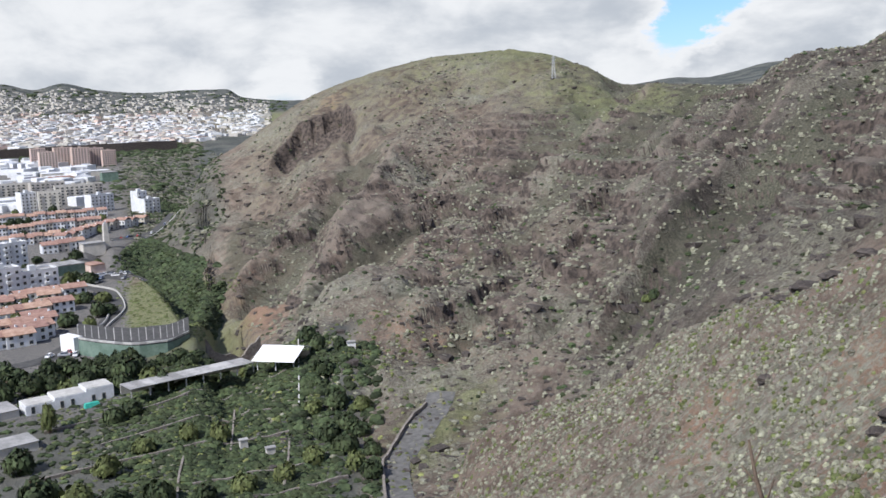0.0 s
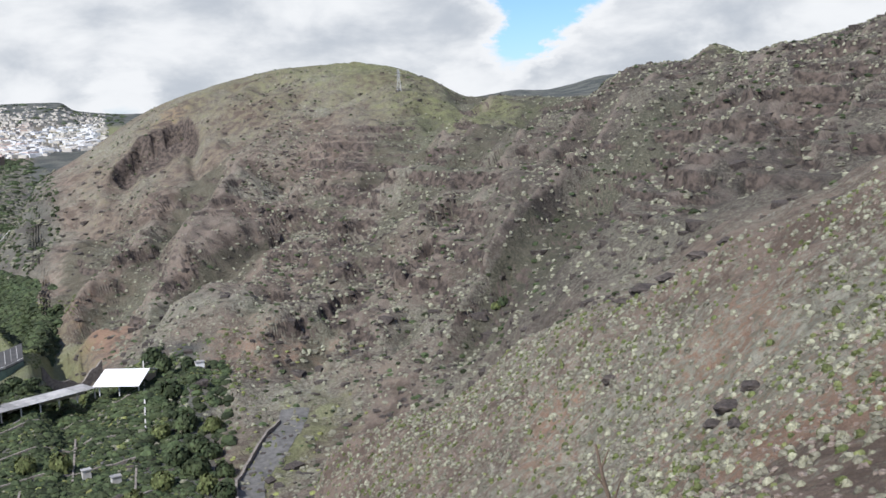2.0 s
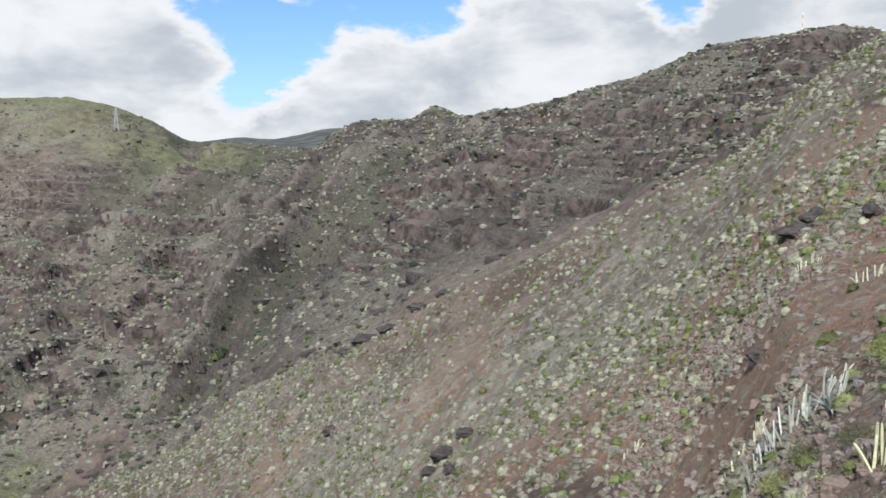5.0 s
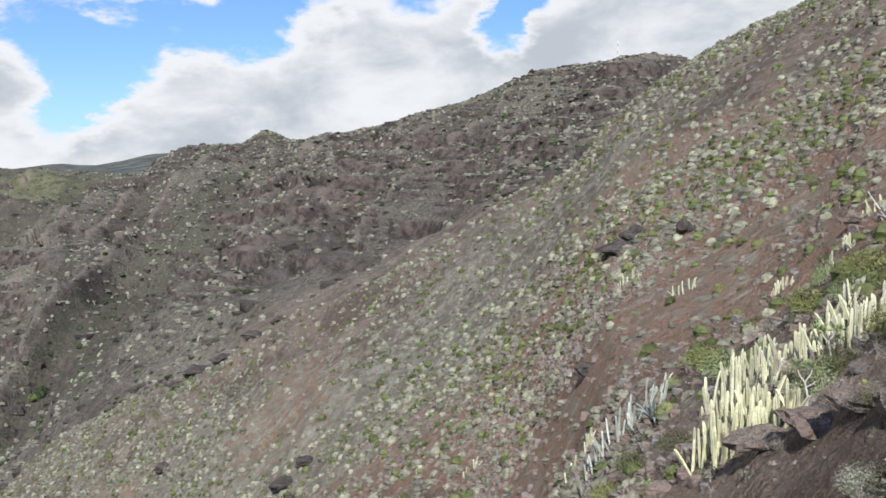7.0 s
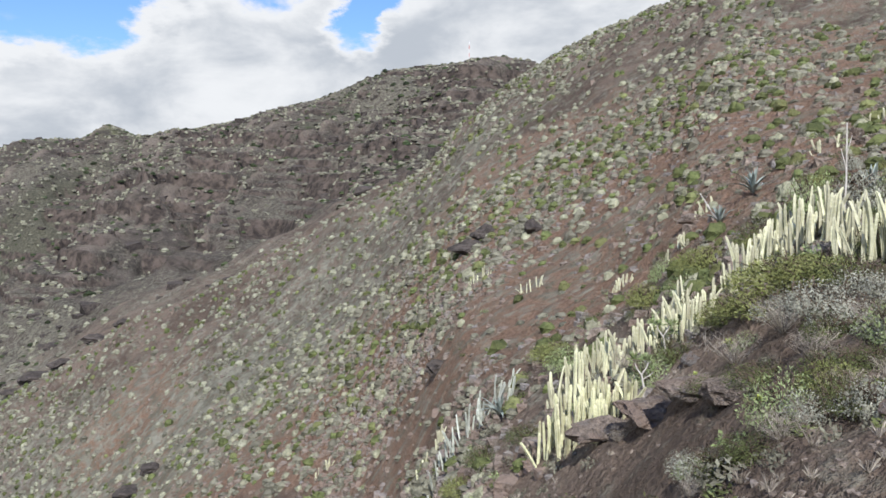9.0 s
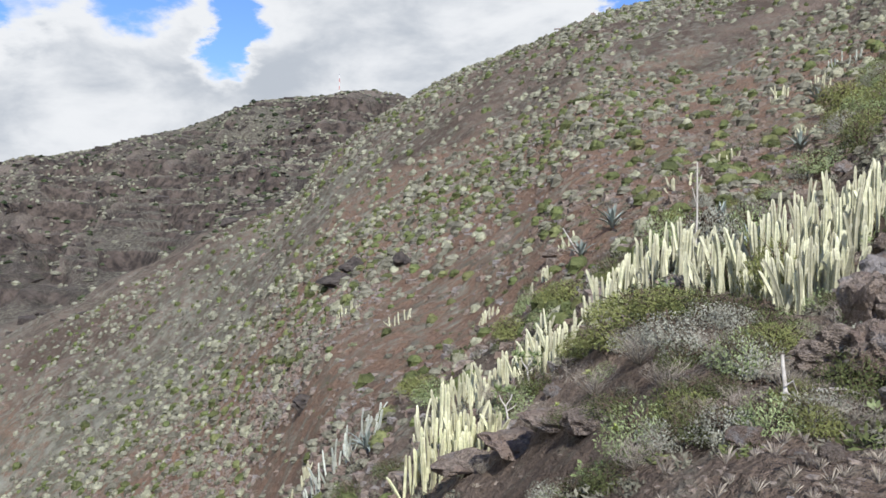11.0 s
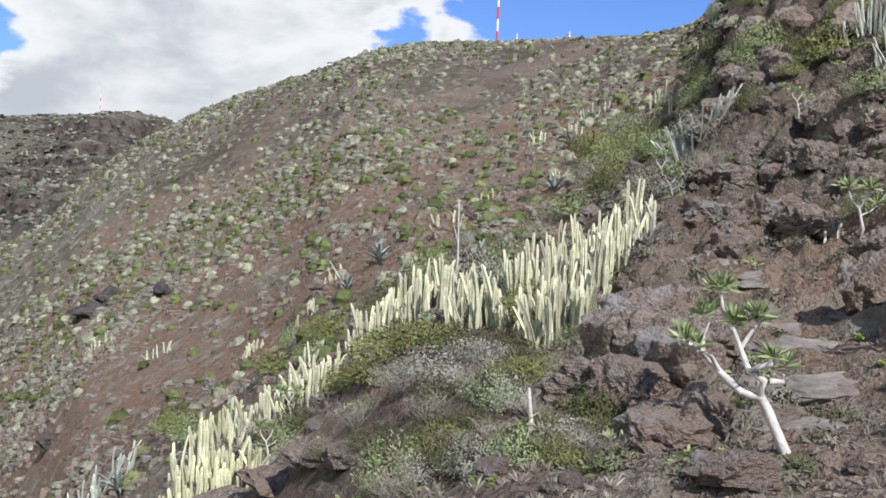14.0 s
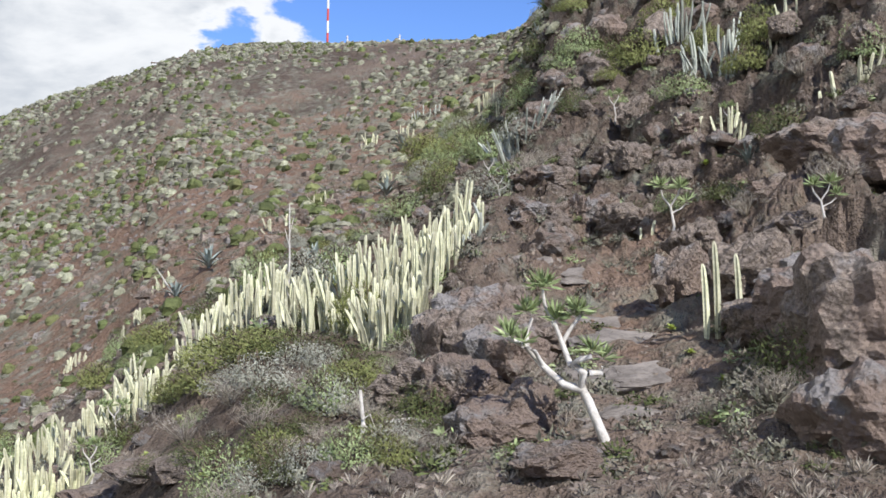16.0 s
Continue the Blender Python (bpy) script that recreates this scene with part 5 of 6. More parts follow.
driftwood(73.2, 7.3, [([(-0.06, 0, 0.02), (-0.05, 0.02, 0.18), (-0.08, 0.06, 0.42)], 0.02, 0.012), ([(-0.05, 0.01, 0.16), (0.03, 0.0, 0.1), (0.06, -0.02, 0.0)], 0.016, 0.01), ([(-0.05, 0, 0.2), (0.0, 0, 0.24), (0.05, 0, 0.12), (0.02, 0, 0.04)], 0.01, 0.008)])
driftwood(76.6, 7.6, [([(-0.3, 0, 0.1), (-0.1, 0.05, 0.12), (0.12, 0, 0.06), (0.3, -0.05, 0.16)], 0.014, 0.007)])
driftwood(60.6, 24.6, [([(0.3, 0, 0.0), (0.0, 0.1, 0.35), (-0.32, 0.2, 0.85)], 0.03, 0.012)], "dry flower stalk leaning over the slope")
driftwood(67.6, 15.8, [([(0, 0, 0), (0.02, 0, 0.8), (0.0, 0, 1.7)], 0.018, 0.01), ([(0.01, 0, 1.2), (0.08, 0, 1.5)], 0.008, 0.004), ([(0.01, 0, 1.0), (-0.07, 0, 1.3)], 0.008, 0.004)], "dead black flower stalk standing in the scrub")
driftwood(19.9, 4.2, [([(0, 0, -0.1), (0.01, 0, 1.3), (-0.03, 0, 2.35), (-0.09, 0, 2.56), (-0.12, 0, 2.72)], 0.018, 0.006), ([(-0.05, 0, 2.42), (-0.01, 0, 2.55)], 0.006, 0.003), ([(-0.08, 0, 2.52), (-0.15, 0, 2.6)], 0.006, 0.003), ([(-0.1, 0, 2.6), (-0.06, 0, 2.7)], 0.006, 0.003)], "bare dark dead stalk below the path", TRUNK)
driftwood(28.6, 4.4, [([(0.12, 0, -0.1), (0.08, 0, 1.4), (0.02, 0, 2.05), (-0.16, 0, 2.2)], 0.018, 0.006), ([(0.02, 0, 2.05), (0.1, 0, 2.12)], 0.005, 0.003)], "bare dark dead stalk below the path", TRUNK)

# masts, wall and post on the crest above
WHITE = plain("white_paint", (0.66, 0.66, 0.65), (0.8, 0.8, 0.79), 1.5, 0.6)
RED = plain("red_paint", (0.45, 0.06, 0.05), (0.6, 0.1, 0.08), 1.5, 0.6)
STEEL = plain("grey_steel", (0.32, 0.33, 0.34), (0.5, 0.51, 0.52), 2.0, 0.5)


def round_pole(x, y, z0, z1, r0, r1=None, sides=10):
    v, f = tube([(x, y, z0), (x, y, (z0 + z1) / 2), (x, y, z1)], [r0, (r0 + (r1 or r0)) / 2, r1 or r0], sides)
    return v, f


def mast(bearing, distance, height, bands, radius, label):
    ob = thing("mast", spot(bearing, distance, -0.3), label=label, category="mast", group="masts")
    step = height / bands
    for i in range(bands):
        v, f = round_pole(0, 0, i * step, (i + 1) * step + 0.01, radius)
        put_part("section", mesh_of("section", v, f, WHITE if i % 2 == 0 or bands < 3 else RED, True), ob)
    v, f = round_pole(0, 0, height, height + 0.35, radius * 1.6, radius * 0.6)
    put_part("head", mesh_of("head", v, f, STEEL, True), ob)
    return ob


mast(69.26, 108, 8.4, 6, 0.13, "red and white banded mast on the crest")
mast(70.46, 108, 2.3, 1, 0.09, "short white post mast on the crest")
mast(73.62, 108, 2.6, 1, 0.1, "short white post mast on the crest")
mast(81.33, 100, 2.6, 1, 0.11, "short white post mast on the crest")
mast(46.24, 422, 11.5, 7, 0.13, "thin red and white mast on the far hilltop")


def lattice(bearing, distance, height, base):
    """A tapering power pylon of angle bars with three cross arms."""
    ob = thing("power_pylon", spot(bearing, distance, -0.3), radians(-bearing + 20), 1.0, "grey lattice steel power pylon on the green hill", "pylon")
    half = lambda z: base / 2 * (1 - z / height) + 0.25
    bar = lambda a, b, r=0.11: tube([a, (Vector(a) + Vector(b)) / 2, b], [r, r, r], 4)
    for sx, sy in ((-1, -1), (1, -1), (1, 1), (-1, 1)):
        v, f = bar((sx * half(0), sy * half(0), 0), (sx * 0.25, sy * 0.25, height), 0.14)
        put_part("leg", mesh_of("leg", v, f, STEEL), ob)
    for k in range(8):
        z0, z1 = height * k / 8, height * (k + 1) / 8
        a, b = half(z0), half(z1)
        for p, q in (((-a, -a, z0), (b, -b, z1)), ((a, -a, z0), (b, b, z1)), ((a, a, z0), (-b, b, z1)), ((-a, a, z0), (-b, -b, z1))):
            v, f = bar(p, q, 0.07)
            put_part("brace", mesh_of("brace", v, f, STEEL), ob)
    for z, w in ((0.72, 2.6), (0.84, 2.2), (0.95, 1.7)):
        v, f = joined([bar((-w, 0, height * z), (w, 0, height * z), 0.1), bar((-w, 0, height * z), (0, 0, height * (z + 0.05)), 0.06), bar((w, 0, height * z), (0, 0, height * (z + 0.05)), 0.06)])
        put_part("cross_arm", mesh_of("cross_arm", v, f, STEEL), ob)
    return ob


lattice(6.92, 690, 16, 2.2)
crest_wall = thing("low_wall", spot(59.7, 108, -0.55), radians(-59.7), 1.0, "low whitewashed wall on the skyline", "wall")
bm = bmesh.new()
box(bm, -1.1, 1.1, -0.2, 0.2, -0.6, 0.9, 0.02)
part("wall", bm, WHITE, crest_wall)
bm = bmesh.new()
box(bm, -1.2, 1.2, -0.26, 0.26, 0.9, 1.0)
part("coping", bm, STONE, crest_wall)
boulder(61.35, 108, 1.3, 1.2, 2.2, 20, 0.3, "dark upright rock standing on the skyline")
for b, r, w in ((74.75, 112, 2.0), (76.3, 112, 1.8), (78.6, 108, 2.2), (77.6, 110, 1.6), (68.0, 110, 2.0), (80, 106, 1.8), (62.6, 107, 1.3)):
    bush("green", b, r, w, w * 0.75)

# ---- the valley and the town ----
ORANGE = plain("clay_tiles", (0.24, 0.14, 0.105), (0.4, 0.265, 0.21), 0.5, 0.85, each=0.2)
WALL_WHITE = plain("white_render", (0.5, 0.51, 0.52), (0.68, 0.69, 0.7), 0.3, 0.85, each=0.08)
WALL_CREAM = plain("cream_render", (0.38, 0.36, 0.32), (0.52, 0.49, 0.44), 0.3, 0.85, each=0.12)
WALL_PINK = plain("pink_render", (0.46, 0.35, 0.3), (0.58, 0.46, 0.4), 0.3, 0.85, each=0.12)
WALL_GREEN = plain("green_render", (0.09, 0.14, 0.11), (0.16, 0.22, 0.18), 0.3, 0.8)
FLAT_ROOF = plain("grey_roofing", (0.2, 0.2, 0.195), (0.38, 0.37, 0.36), 0.2, 0.9, each=0.2)
DARK_GLASS = plain("window_glass", (0.02, 0.025, 0.03), (0.05, 0.06, 0.07), 2.0, 0.15, spec=0.5)
ASPHALT = plain("asphalt", (0.045, 0.045, 0.045), (0.09, 0.088, 0.085), 0.4, 0.92)
GRAVEL = plain("river_gravel", (0.085, 0.083, 0.078), (0.15, 0.146, 0.138), 0.6, 0.95, 0.1)
CONCRETE = plain("concrete", (0.33, 0.32, 0.3), (0.5, 0.49, 0.46), 0.4, 0.9)
DRY_WALL = plain("field_stone", (0.13, 0.115, 0.1), (0.28, 0.25, 0.22), 1.2, 0.95, 0.08)


def site(name, bearing, distance, turn, label, category, group="", lift=0.0):
    return thing(name, spot(bearing, distance, lift), radians(turn - bearing), 1.0, label, category, group)


def boxed(name, parent, material, *dims, label="", lean=0.0):
    bm = bmesh.new()
    box(bm, *dims, lean)
    return part(name, bm, material, parent, label)


def window_mesh(w, h):
    """A window set 6 cm proud of the wall: frame and sill round a dark pane."""
    bm = bmesh.new()
    for d in ((-w / 2 - 0.1, w / 2 + 0.1, 0, 0.1, -0.12, 0), (-w / 2 - 0.1, w / 2 + 0.1, 0, 0.06, h, h + 0.1), (-w / 2 - 0.1, -w / 2, 0, 0.06, 0, h), (w / 2, w / 2 + 0.1, 0, 0.06, 0, h)):
        box(bm, d[0], d[1], -d[3], -d[2], d[4], d[5])
    data = bpy.data.meshes.new("window")
    bm.to_mesh(data)
    bm.free()
    data.materials.append(WALL_CREAM)
    pane = bpy.data.meshes.new("pane")
    bm = bmesh.new()
    box(bm, -w / 2, w / 2, -0.02, 0.05, 0, h)
    bm.to_mesh(pane)
    bm.free()
    pane.materials.append(DARK_GLASS)
    return data, pane


WINDOWS = {(w, h): window_mesh(w, h) for w, h in ((1.3, 1.3), (2.2, 1.5), (1.0, 2.0))}


def windows(parent, width, depth, floors, bays, kind=(1.3, 1.3), storey=3.0, sill=1.0, side=True):
    frame_data, pane_data = WINDOWS[kind]
    spots = [(-width / 2 + width * (i + 0.5) / bays, -depth / 2, 0.0, f) for f in range(floors) for i in range(bays)]
    if side:
        n = max(1, int(depth / 5))
        spots += [(width / 2, -depth / 2 + depth * (i + 0.5) / n, math.pi / 2, f) for f in range(floors) for i in range(n)]
    for x, y, a, f in spots:
        win = put_part("window", frame_data, parent, Matrix.Translation((x, y, f * storey + sill)) @ Matrix.Rotation(a, 4, "Z"))
        put_part("pane", pane_data, win, None, "dark glass pane")


def apartment(bearing, distance, w, d, floors, bays, turn, wall, label, balconies=True):
    h = floors * 3.0 + 0.4
    ob = site("apartment_building", bearing, distance, turn, label, "building", "apartment buildings", -0.5)
    boxed("wall", ob, wall, -w / 2, w / 2, -d / 2, d / 2, 0, h)
    boxed("roof", ob, FLAT_ROOF, -w / 2 + 0.3, w / 2 - 0.3, -d / 2 + 0.3, d / 2 - 0.3, h, h + 0.15)
    for x0, x1, y0, y1 in ((-w / 2, w / 2, -d / 2, -d / 2 + 0.3), (-w / 2, w / 2, d / 2 - 0.3, d / 2), (-w / 2, -w / 2 + 0.3, -d / 2 + 0.3, d / 2 - 0.3), (w / 2 - 0.3, w / 2, -d / 2 + 0.3, d / 2 - 0.3)):
        boxed("parapet", ob, wall, x0, x1, y0, y1, h + 0.003, h + 0.8)
    boxed("stair_head", ob, wall, -1.5, 1.5, -1.5, 1.5, h + 0.15, h + 2.6)
    windows(ob, w, d, floors, bays, (1.3, 1.3) if distance < 1000 else (2.2, 1.5))
    if balconies:
        for f in range(1, floors):
            for i in range(0, bays, 2):
                x = -w / 2 + w * (i + 0.5) / bays
                boxed("balcony", ob, wall, x - 1.3, x + 1.3, -d / 2 - 1.1, -d / 2 - 0.01, f * 3.0 + 0.1, f * 3.0 + 1.1)
    return ob


for row in ((-23.8, 486, 21, 11, 4, 6, 18, WALL_WHITE), (-25.4, 480, 15, 11, 5, 4, 18, WALL_WHITE), (-24.6, 596, 12, 10, 5, 3, 20, WALL_WHITE), (-25.5, 590, 12, 10, 5, 3, 20, WALL_WHITE), (-23.7, 945, 14, 12, 6, 4, 22, WALL_WHITE), (-22.5, 940, 20, 12, 6, 5, 5, WALL_CREAM), (-19.9, 910, 22, 12, 5, 6, 28, WALL_WHITE),
            (-17.75, 885, 9, 12, 6, 2, 30, WALL_WHITE), (-17.2, 872, 15, 11, 4, 4, 30, WALL_WHITE), (-21.2, 1010, 36, 12, 6, 8, 8, WALL_CREAM), (-24.2, 1090, 40, 13, 6, 8, 8, WALL_CREAM), (-22.6, 1080, 34, 13, 6, 7, 12, WALL_CREAM), (-20.4, 1070, 26, 12, 5, 6, 15, WALL_CREAM)):
    apartment(*row, "white rendered apartment block with rows of balconies" if row[7] is WALL_WHITE else "cream apartment block with rows of windows")
for b, r, w, fl in ((-22.4, 1560, 26, 9), (-21.6, 1600, 28, 10), (-20.7, 1570, 26, 10), (-19.9, 1590, 24, 9), (-19.2, 1560, 20, 8), (-22.9, 1660, 22, 9)):
    apartment(b, r, w, 14, fl, 6, 10, WALL_PINK, "tall pink-orange apartment block", False)


def hall(bearing, distance, w, d, h, turn, wall, roof, label):
    ob = site("hall", bearing, distance, turn, label, "building", "", -0.5)
    boxed("wall", ob, wall, -w / 2, w / 2, -d / 2, d / 2, 0, h)
    for x in range(int(w / 4)):
        boxed("roof_sheet", ob, roof, -w / 2 + x * 4 - 0.3, -w / 2 + x * 4 + 3.6, -d / 2 - 0.4, d / 2 + 0.4, h, h + 0.5 + 0.1 * (x % 2))
    return ob


hall(-21.0, 1400, 90, 30, 8, 6, WALL_CREAM, WALL_WHITE, "long low works hall with white roof")
hall(-22.2, 1340, 50, 24, 7, 6, WALL_PINK, ORANGE, "low hall with reddish roof")
hall(-19.25, 1290, 20, 16, 12, 10, WALL_GREEN, FLAT_ROOF, "tall dark green box-shaped hall")
hall(-22.4, 548, 24, 14, 6, 20, WALL_GREEN, FLAT_ROOF, "hall with grey roof and green walls")
hall(-20.5, 545, 8, 12, 6, 20, WALL_PINK, ORANGE, "low red-walled annex with clay tile roof")
hall(-23.9, 1230, 44, 20, 9, 4, WALL_WHITE, FLAT_ROOF, "wide white warehouse with grey roof")


def row_house(bearing, distance, w, d, h, turn, wall, label="white row house with clay tile roof"):
    ob = site("row_house", bearing, distance, turn, label, "house", "row houses", -0.4)
    boxed("wall", ob, wall, -w / 2, w / 2, -d / 2, d / 2, 0, h)
    bm = bmesh.new()
    e, k = 0.45, h + d * 0.17
    p = [bm.verts.new(c) for c in ((-w / 2 - e, -d / 2 - e, h - 0.1), (w / 2 + e, -d / 2 - e, h - 0.1), (w / 2 + e, 0, k), (-w / 2 - e, 0, k), (-w / 2 - e, d / 2 + e, h - 0.1), (w / 2 + e, d / 2 + e, h - 0.1),
                                   (-w / 2 - e, -d / 2 - e, h + 0.15), (w / 2 + e, -d / 2 - e, h + 0.15), (w / 2 + e, 0, k + 0.25), (-w / 2 - e, 0, k + 0.25), (-w / 2 - e, d / 2 + e, h + 0.15), (w / 2 + e, d / 2 + e, h + 0.15))]
    for f in ((6, 7, 8, 9), (9, 8, 11, 10), (1, 0, 3, 2), (2, 3, 4, 5), (0, 1, 7, 6), (5, 4, 10, 11), (1, 2, 8, 7), (2, 5, 11, 8), (3, 0, 6, 9), (4, 3, 9, 10)):
        bm.faces.new([p[i] for i in f])
    part("roof", bm, ORANGE, ob, "clay tile roof")
    boxed("chimney", ob, wall, w / 4, w / 4 + 0.8, 0.4, 1.2, h + 0.3, k + 0.9)
    windows(ob, w, d, 2 if h > 5 else 1, 3, (1.3, 1.3), 2.8, 1.0, True)
    return ob


def rows_of(points, count, w, d, h, turn, jitter=0.0):
    bs, rs = [p[0] for p in points], [p[1] for p in points]
    for i in range(count):
        s = (i + 0.5) / count * (len(points) - 1)
        b, r = np.interp(s, range(len(points)), bs), np.interp(s, range(len(points)), rs)
        row_house(b + rng.normal() * 0.05, r + rng.normal() * jitter, w * rng.uniform(0.85, 1.05), d, h * rng.uniform(0.9, 1.15), turn + rng.normal() * 4, WALL_WHITE if rng.random() < 0.7 else WALL_CREAM)


rows_of([(-25.5, 845), (-19.6, 865)], 11, 8.5, 10, 5.6, 4)
rows_of([(-25.5, 765), (-19.9, 790)], 11, 8.5, 10, 5.6, 4)
rows_of([(-25.5, 700), (-22.2, 712)], 7, 8.5, 10, 5.6, 4)
rows_of([(-22.2, 690), (-20.2, 740), (-17.4, 790)], 10, 9, 9, 5.8, -28)
rows_of([(-23.0, 650), (-21.2, 660)], 4, 11, 10, 5.8, 10)
rows_of([(-25.8, 452), (-21.4, 468)], 7, 10, 9, 5.2, 10, 4)
rows_of([(-25.8, 428), (-22.2, 440)], 6, 10, 9, 5.0, 12, 4)
rows_of([(-25.9, 402), (-23.2, 410)], 5, 10, 9, 5.0, 14, 4)
rows_of([(-25.6, 378), (-23.6, 388)], 4, 12, 9, 5.0, 20, 2)

church = site("church", -20.4, 648, 15, "small white church with a tall bell tower", "church", "", -0.4)
boxed("nave", church, WALL_CREAM, -8, 6, -5, 5, 0, 8)
boxed("roof", church, FLAT_ROOF, -8.3, 5.99, -5.3, 5.3, 8, 8.6)
boxed("bell_tower", church, WALL_CREAM, 6, 10, -2, 2, 0, 19, lean=0.6)
boxed("tower_cap", church, FLAT_ROOF, 6.7, 9.3, -1.3, 1.3, 19, 21, lean=0.9)


def strip(name, knots, width, material, label, lift=0.12, kind="structure"):
    """A road or bed laid along (bearing, distance) knots, following the ground."""
    s = np.linspace(0, len(knots) - 1, 24 * (len(knots) - 1))
    bs, rs = eased(s, range(len(knots)), [k[0] for k in knots]), eased(s, range(len(knots)), [k[1] for k in knots])
    pts = np.array([plan(b, r) for b, r in zip(bs, rs)])
    d = np.gradient(pts, axis=0)
    n = np.stack([d[:, 1], -d[:, 0]], 1) / np.linalg.norm(d, axis=1)[:, None]
    grid = np.zeros((len(pts), 6, 3))
    for k, o in enumerate(np.linspace(-0.5, 0.5, 6)):
        q = pts + n * width * o
        grid[:, k, :2] = q
        grid[:, k, 2] = [land(math.degrees(math.atan2(x, y)), math.hypot(x, y)) + lift for x, y in q]
    grid[..., 2] = np.maximum(grid[..., 2], grid[..., 2].mean(1, keepdims=True) - 0.2)
    return tagged(sheet(name, grid, material), label, "road", kind=kind)


def wall_along(knots, height, thick, material, label, name="boundary_wall", lift=-0.3):
    ob = thing(name, spot(*knots[0], 0), label=label, category="wall", group="walls")
    o = ob.location
    s = np.linspace(0, len(knots) - 1, 8 * (len(knots) - 1) + 1)
    bs, rs = eased(s, range(len(knots)), [k[0] for k in knots]), eased(s, range(len(knots)), [k[1] for k in knots])
    pts = [spot(b, r, lift) - o for b, r in zip(bs, rs)]
    verts, faces = [], []
    for i, p in enumerate(pts):
        d = (pts[min(i + 1, len(pts) - 1)] - pts[max(i - 1, 0)])
        n = Vector((d.y, -d.x, 0)).normalized() * thick / 2
        verts += [p + n, p - n, p - n + Vector((0, 0, height - lift)), p + n + Vector((0, 0, height - lift))]
    for i in range(len(pts) - 1):
        for k in range(4):
            faces.append((4 * i + k, 4 * i + (k + 1) % 4, 4 * i + 4 + (k + 1) % 4, 4 * i + 4 + k))
    put_part("wall", mesh_of("wall", [tuple(v) for v in verts], faces, material), ob)
    return ob


strip("riverbed", [(-3.5, 186), (-3.7, 212), (-2.4, 230), (-0.9, 250), (-0.4, 262)], 8.0, GRAVEL, "dry grey gravel riverbed track")
strip("road_1", [(-26, 346), (-23.8, 350), (-22.2, 366), (-20.2, 398), (-19.4, 430), (-19.8, 468), (-21.5, 500)], 8.0, ASPHALT, "grey asphalt road curving through the town")
strip("road_2", [(-19.4, 690), (-17.4, 712), (-16.1, 745), (-15.7, 785), (-16.4, 830)], 12.0, ASPHALT, "asphalt road round the rim of the gorge", 0.3)
strip("road_3", [(-26, 520), (-22.5, 520), (-20.0, 520), (-18.2, 505)], 16.0, ASPHALT, "asphalt parking area", 0.15)
wall_along([(-21.0, 371), (-19.9, 398), (-19.0, 430), (-19.4, 468), (-21, 496)], 1.0, 0.4, CONCRETE, "pale concrete wall along the road")
wall_along([(-20.9, 384), (-20.1, 405), (-19.8, 430)], 1.2, 0.4, CONCRETE, "pale concrete wall along the road")
wall_along([(-19.4, 683), (-17.3, 703), (-15.85, 742), (-15.45, 788)], 1.0, 0.5, CONCRETE, "pale concrete parapet on the rim road")
wall_along([(-4.2, 190), (-4.3, 212), (-3.0, 236), (-1.4, 256)], 1.2, 0.6, DRY_WALL, "dark stone wall beside the track")
wall_along([(-14.6, 338), (-12.8, 345), (-11.4, 350)], 5.0, 0.8, DRY_WALL, "tall dark stone retaining wall")
wall_along([(-9.1, 318), (-9.15, 290), (-9.3, 262)], 0.9, 0.4, CONCRETE, "pale boundary wall down the garden slope")

# terraced gardens
for knots in ([(-25, 232), (-20, 236), (-15, 240), (-10, 246)], [(-21, 250), (-16, 258), (-11, 262)], [(-16, 214), (-11, 218), (-8, 224)], [(-14, 280), (-12, 284), (-9.6, 288)], [(-24, 268), (-19, 274), (-15, 280)], [(-12, 200), (-9, 204), (-6.5, 208)], [(-13.6, 236), (-13.4, 252), (-13.2, 268)], [(-17, 204), (-16.8, 218), (-16.4, 232)], [(-10.5, 206), (-10.2, 222), (-10.0, 240)]):
    wall_along(knots, 0.8, 0.5, DRY_WALL, "dry stone terrace wall in the gardens", "terrace_wall")
strip("garden_path_1", [(-19, 196), (-16, 214), (-13, 222), (-11.5, 240), (-12.5, 256)], 2.0, GRAVEL, "pale garden track")
strip("garden_path_2", [(-26, 286), (-21, 288), (-17, 284), (-13, 282)], 3.0, GRAVEL, "pale garden track")
shed = site("open_shed", -10.0, 294, -24, "open shed with a bright white gabled roof", "shed", "", -0.2)
for x in (-6, 0, 6):
    for y in (-7, 7):
        boxed("post", shed, STEEL, x - 0.15, x + 0.15, y - 0.15, y + 0.15, 0, 4.05)
for side in (-1, 1):
    bm = bmesh.new()
    c = [bm.verts.new(p) for p in ((-7, side * 9.2, 3.4), (7, side * 9.2, 3.4), (7, 0, 6.2), (-7, 0, 6.2), (-7, side * 9.2, 3.55), (7, side * 9.2, 3.55), (7, 0, 6.35), (-7, 0, 6.35))]
    for f in ((0, 1, 2, 3), (7, 6, 5, 4), (0, 4, 5, 1), (1, 5, 6, 2), (2, 6, 7, 3), (3, 7, 4, 0)):
        bm.faces.new([c[i] for i in f])
    part("roof_half", bm, WHITE, shed)
boxed("back_wall", shed, WALL_CREAM, -6.4, 6.4, 5.2, 5.5, 0, 3.4)
boxed("tank", shed, RED, 6.2, 8.6, -4.5, -3, 0, 1.2)
barn = site("long_shed", -15.7, 289, 24, "long low shed with a grey corrugated roof", "shed", "", -0.2)
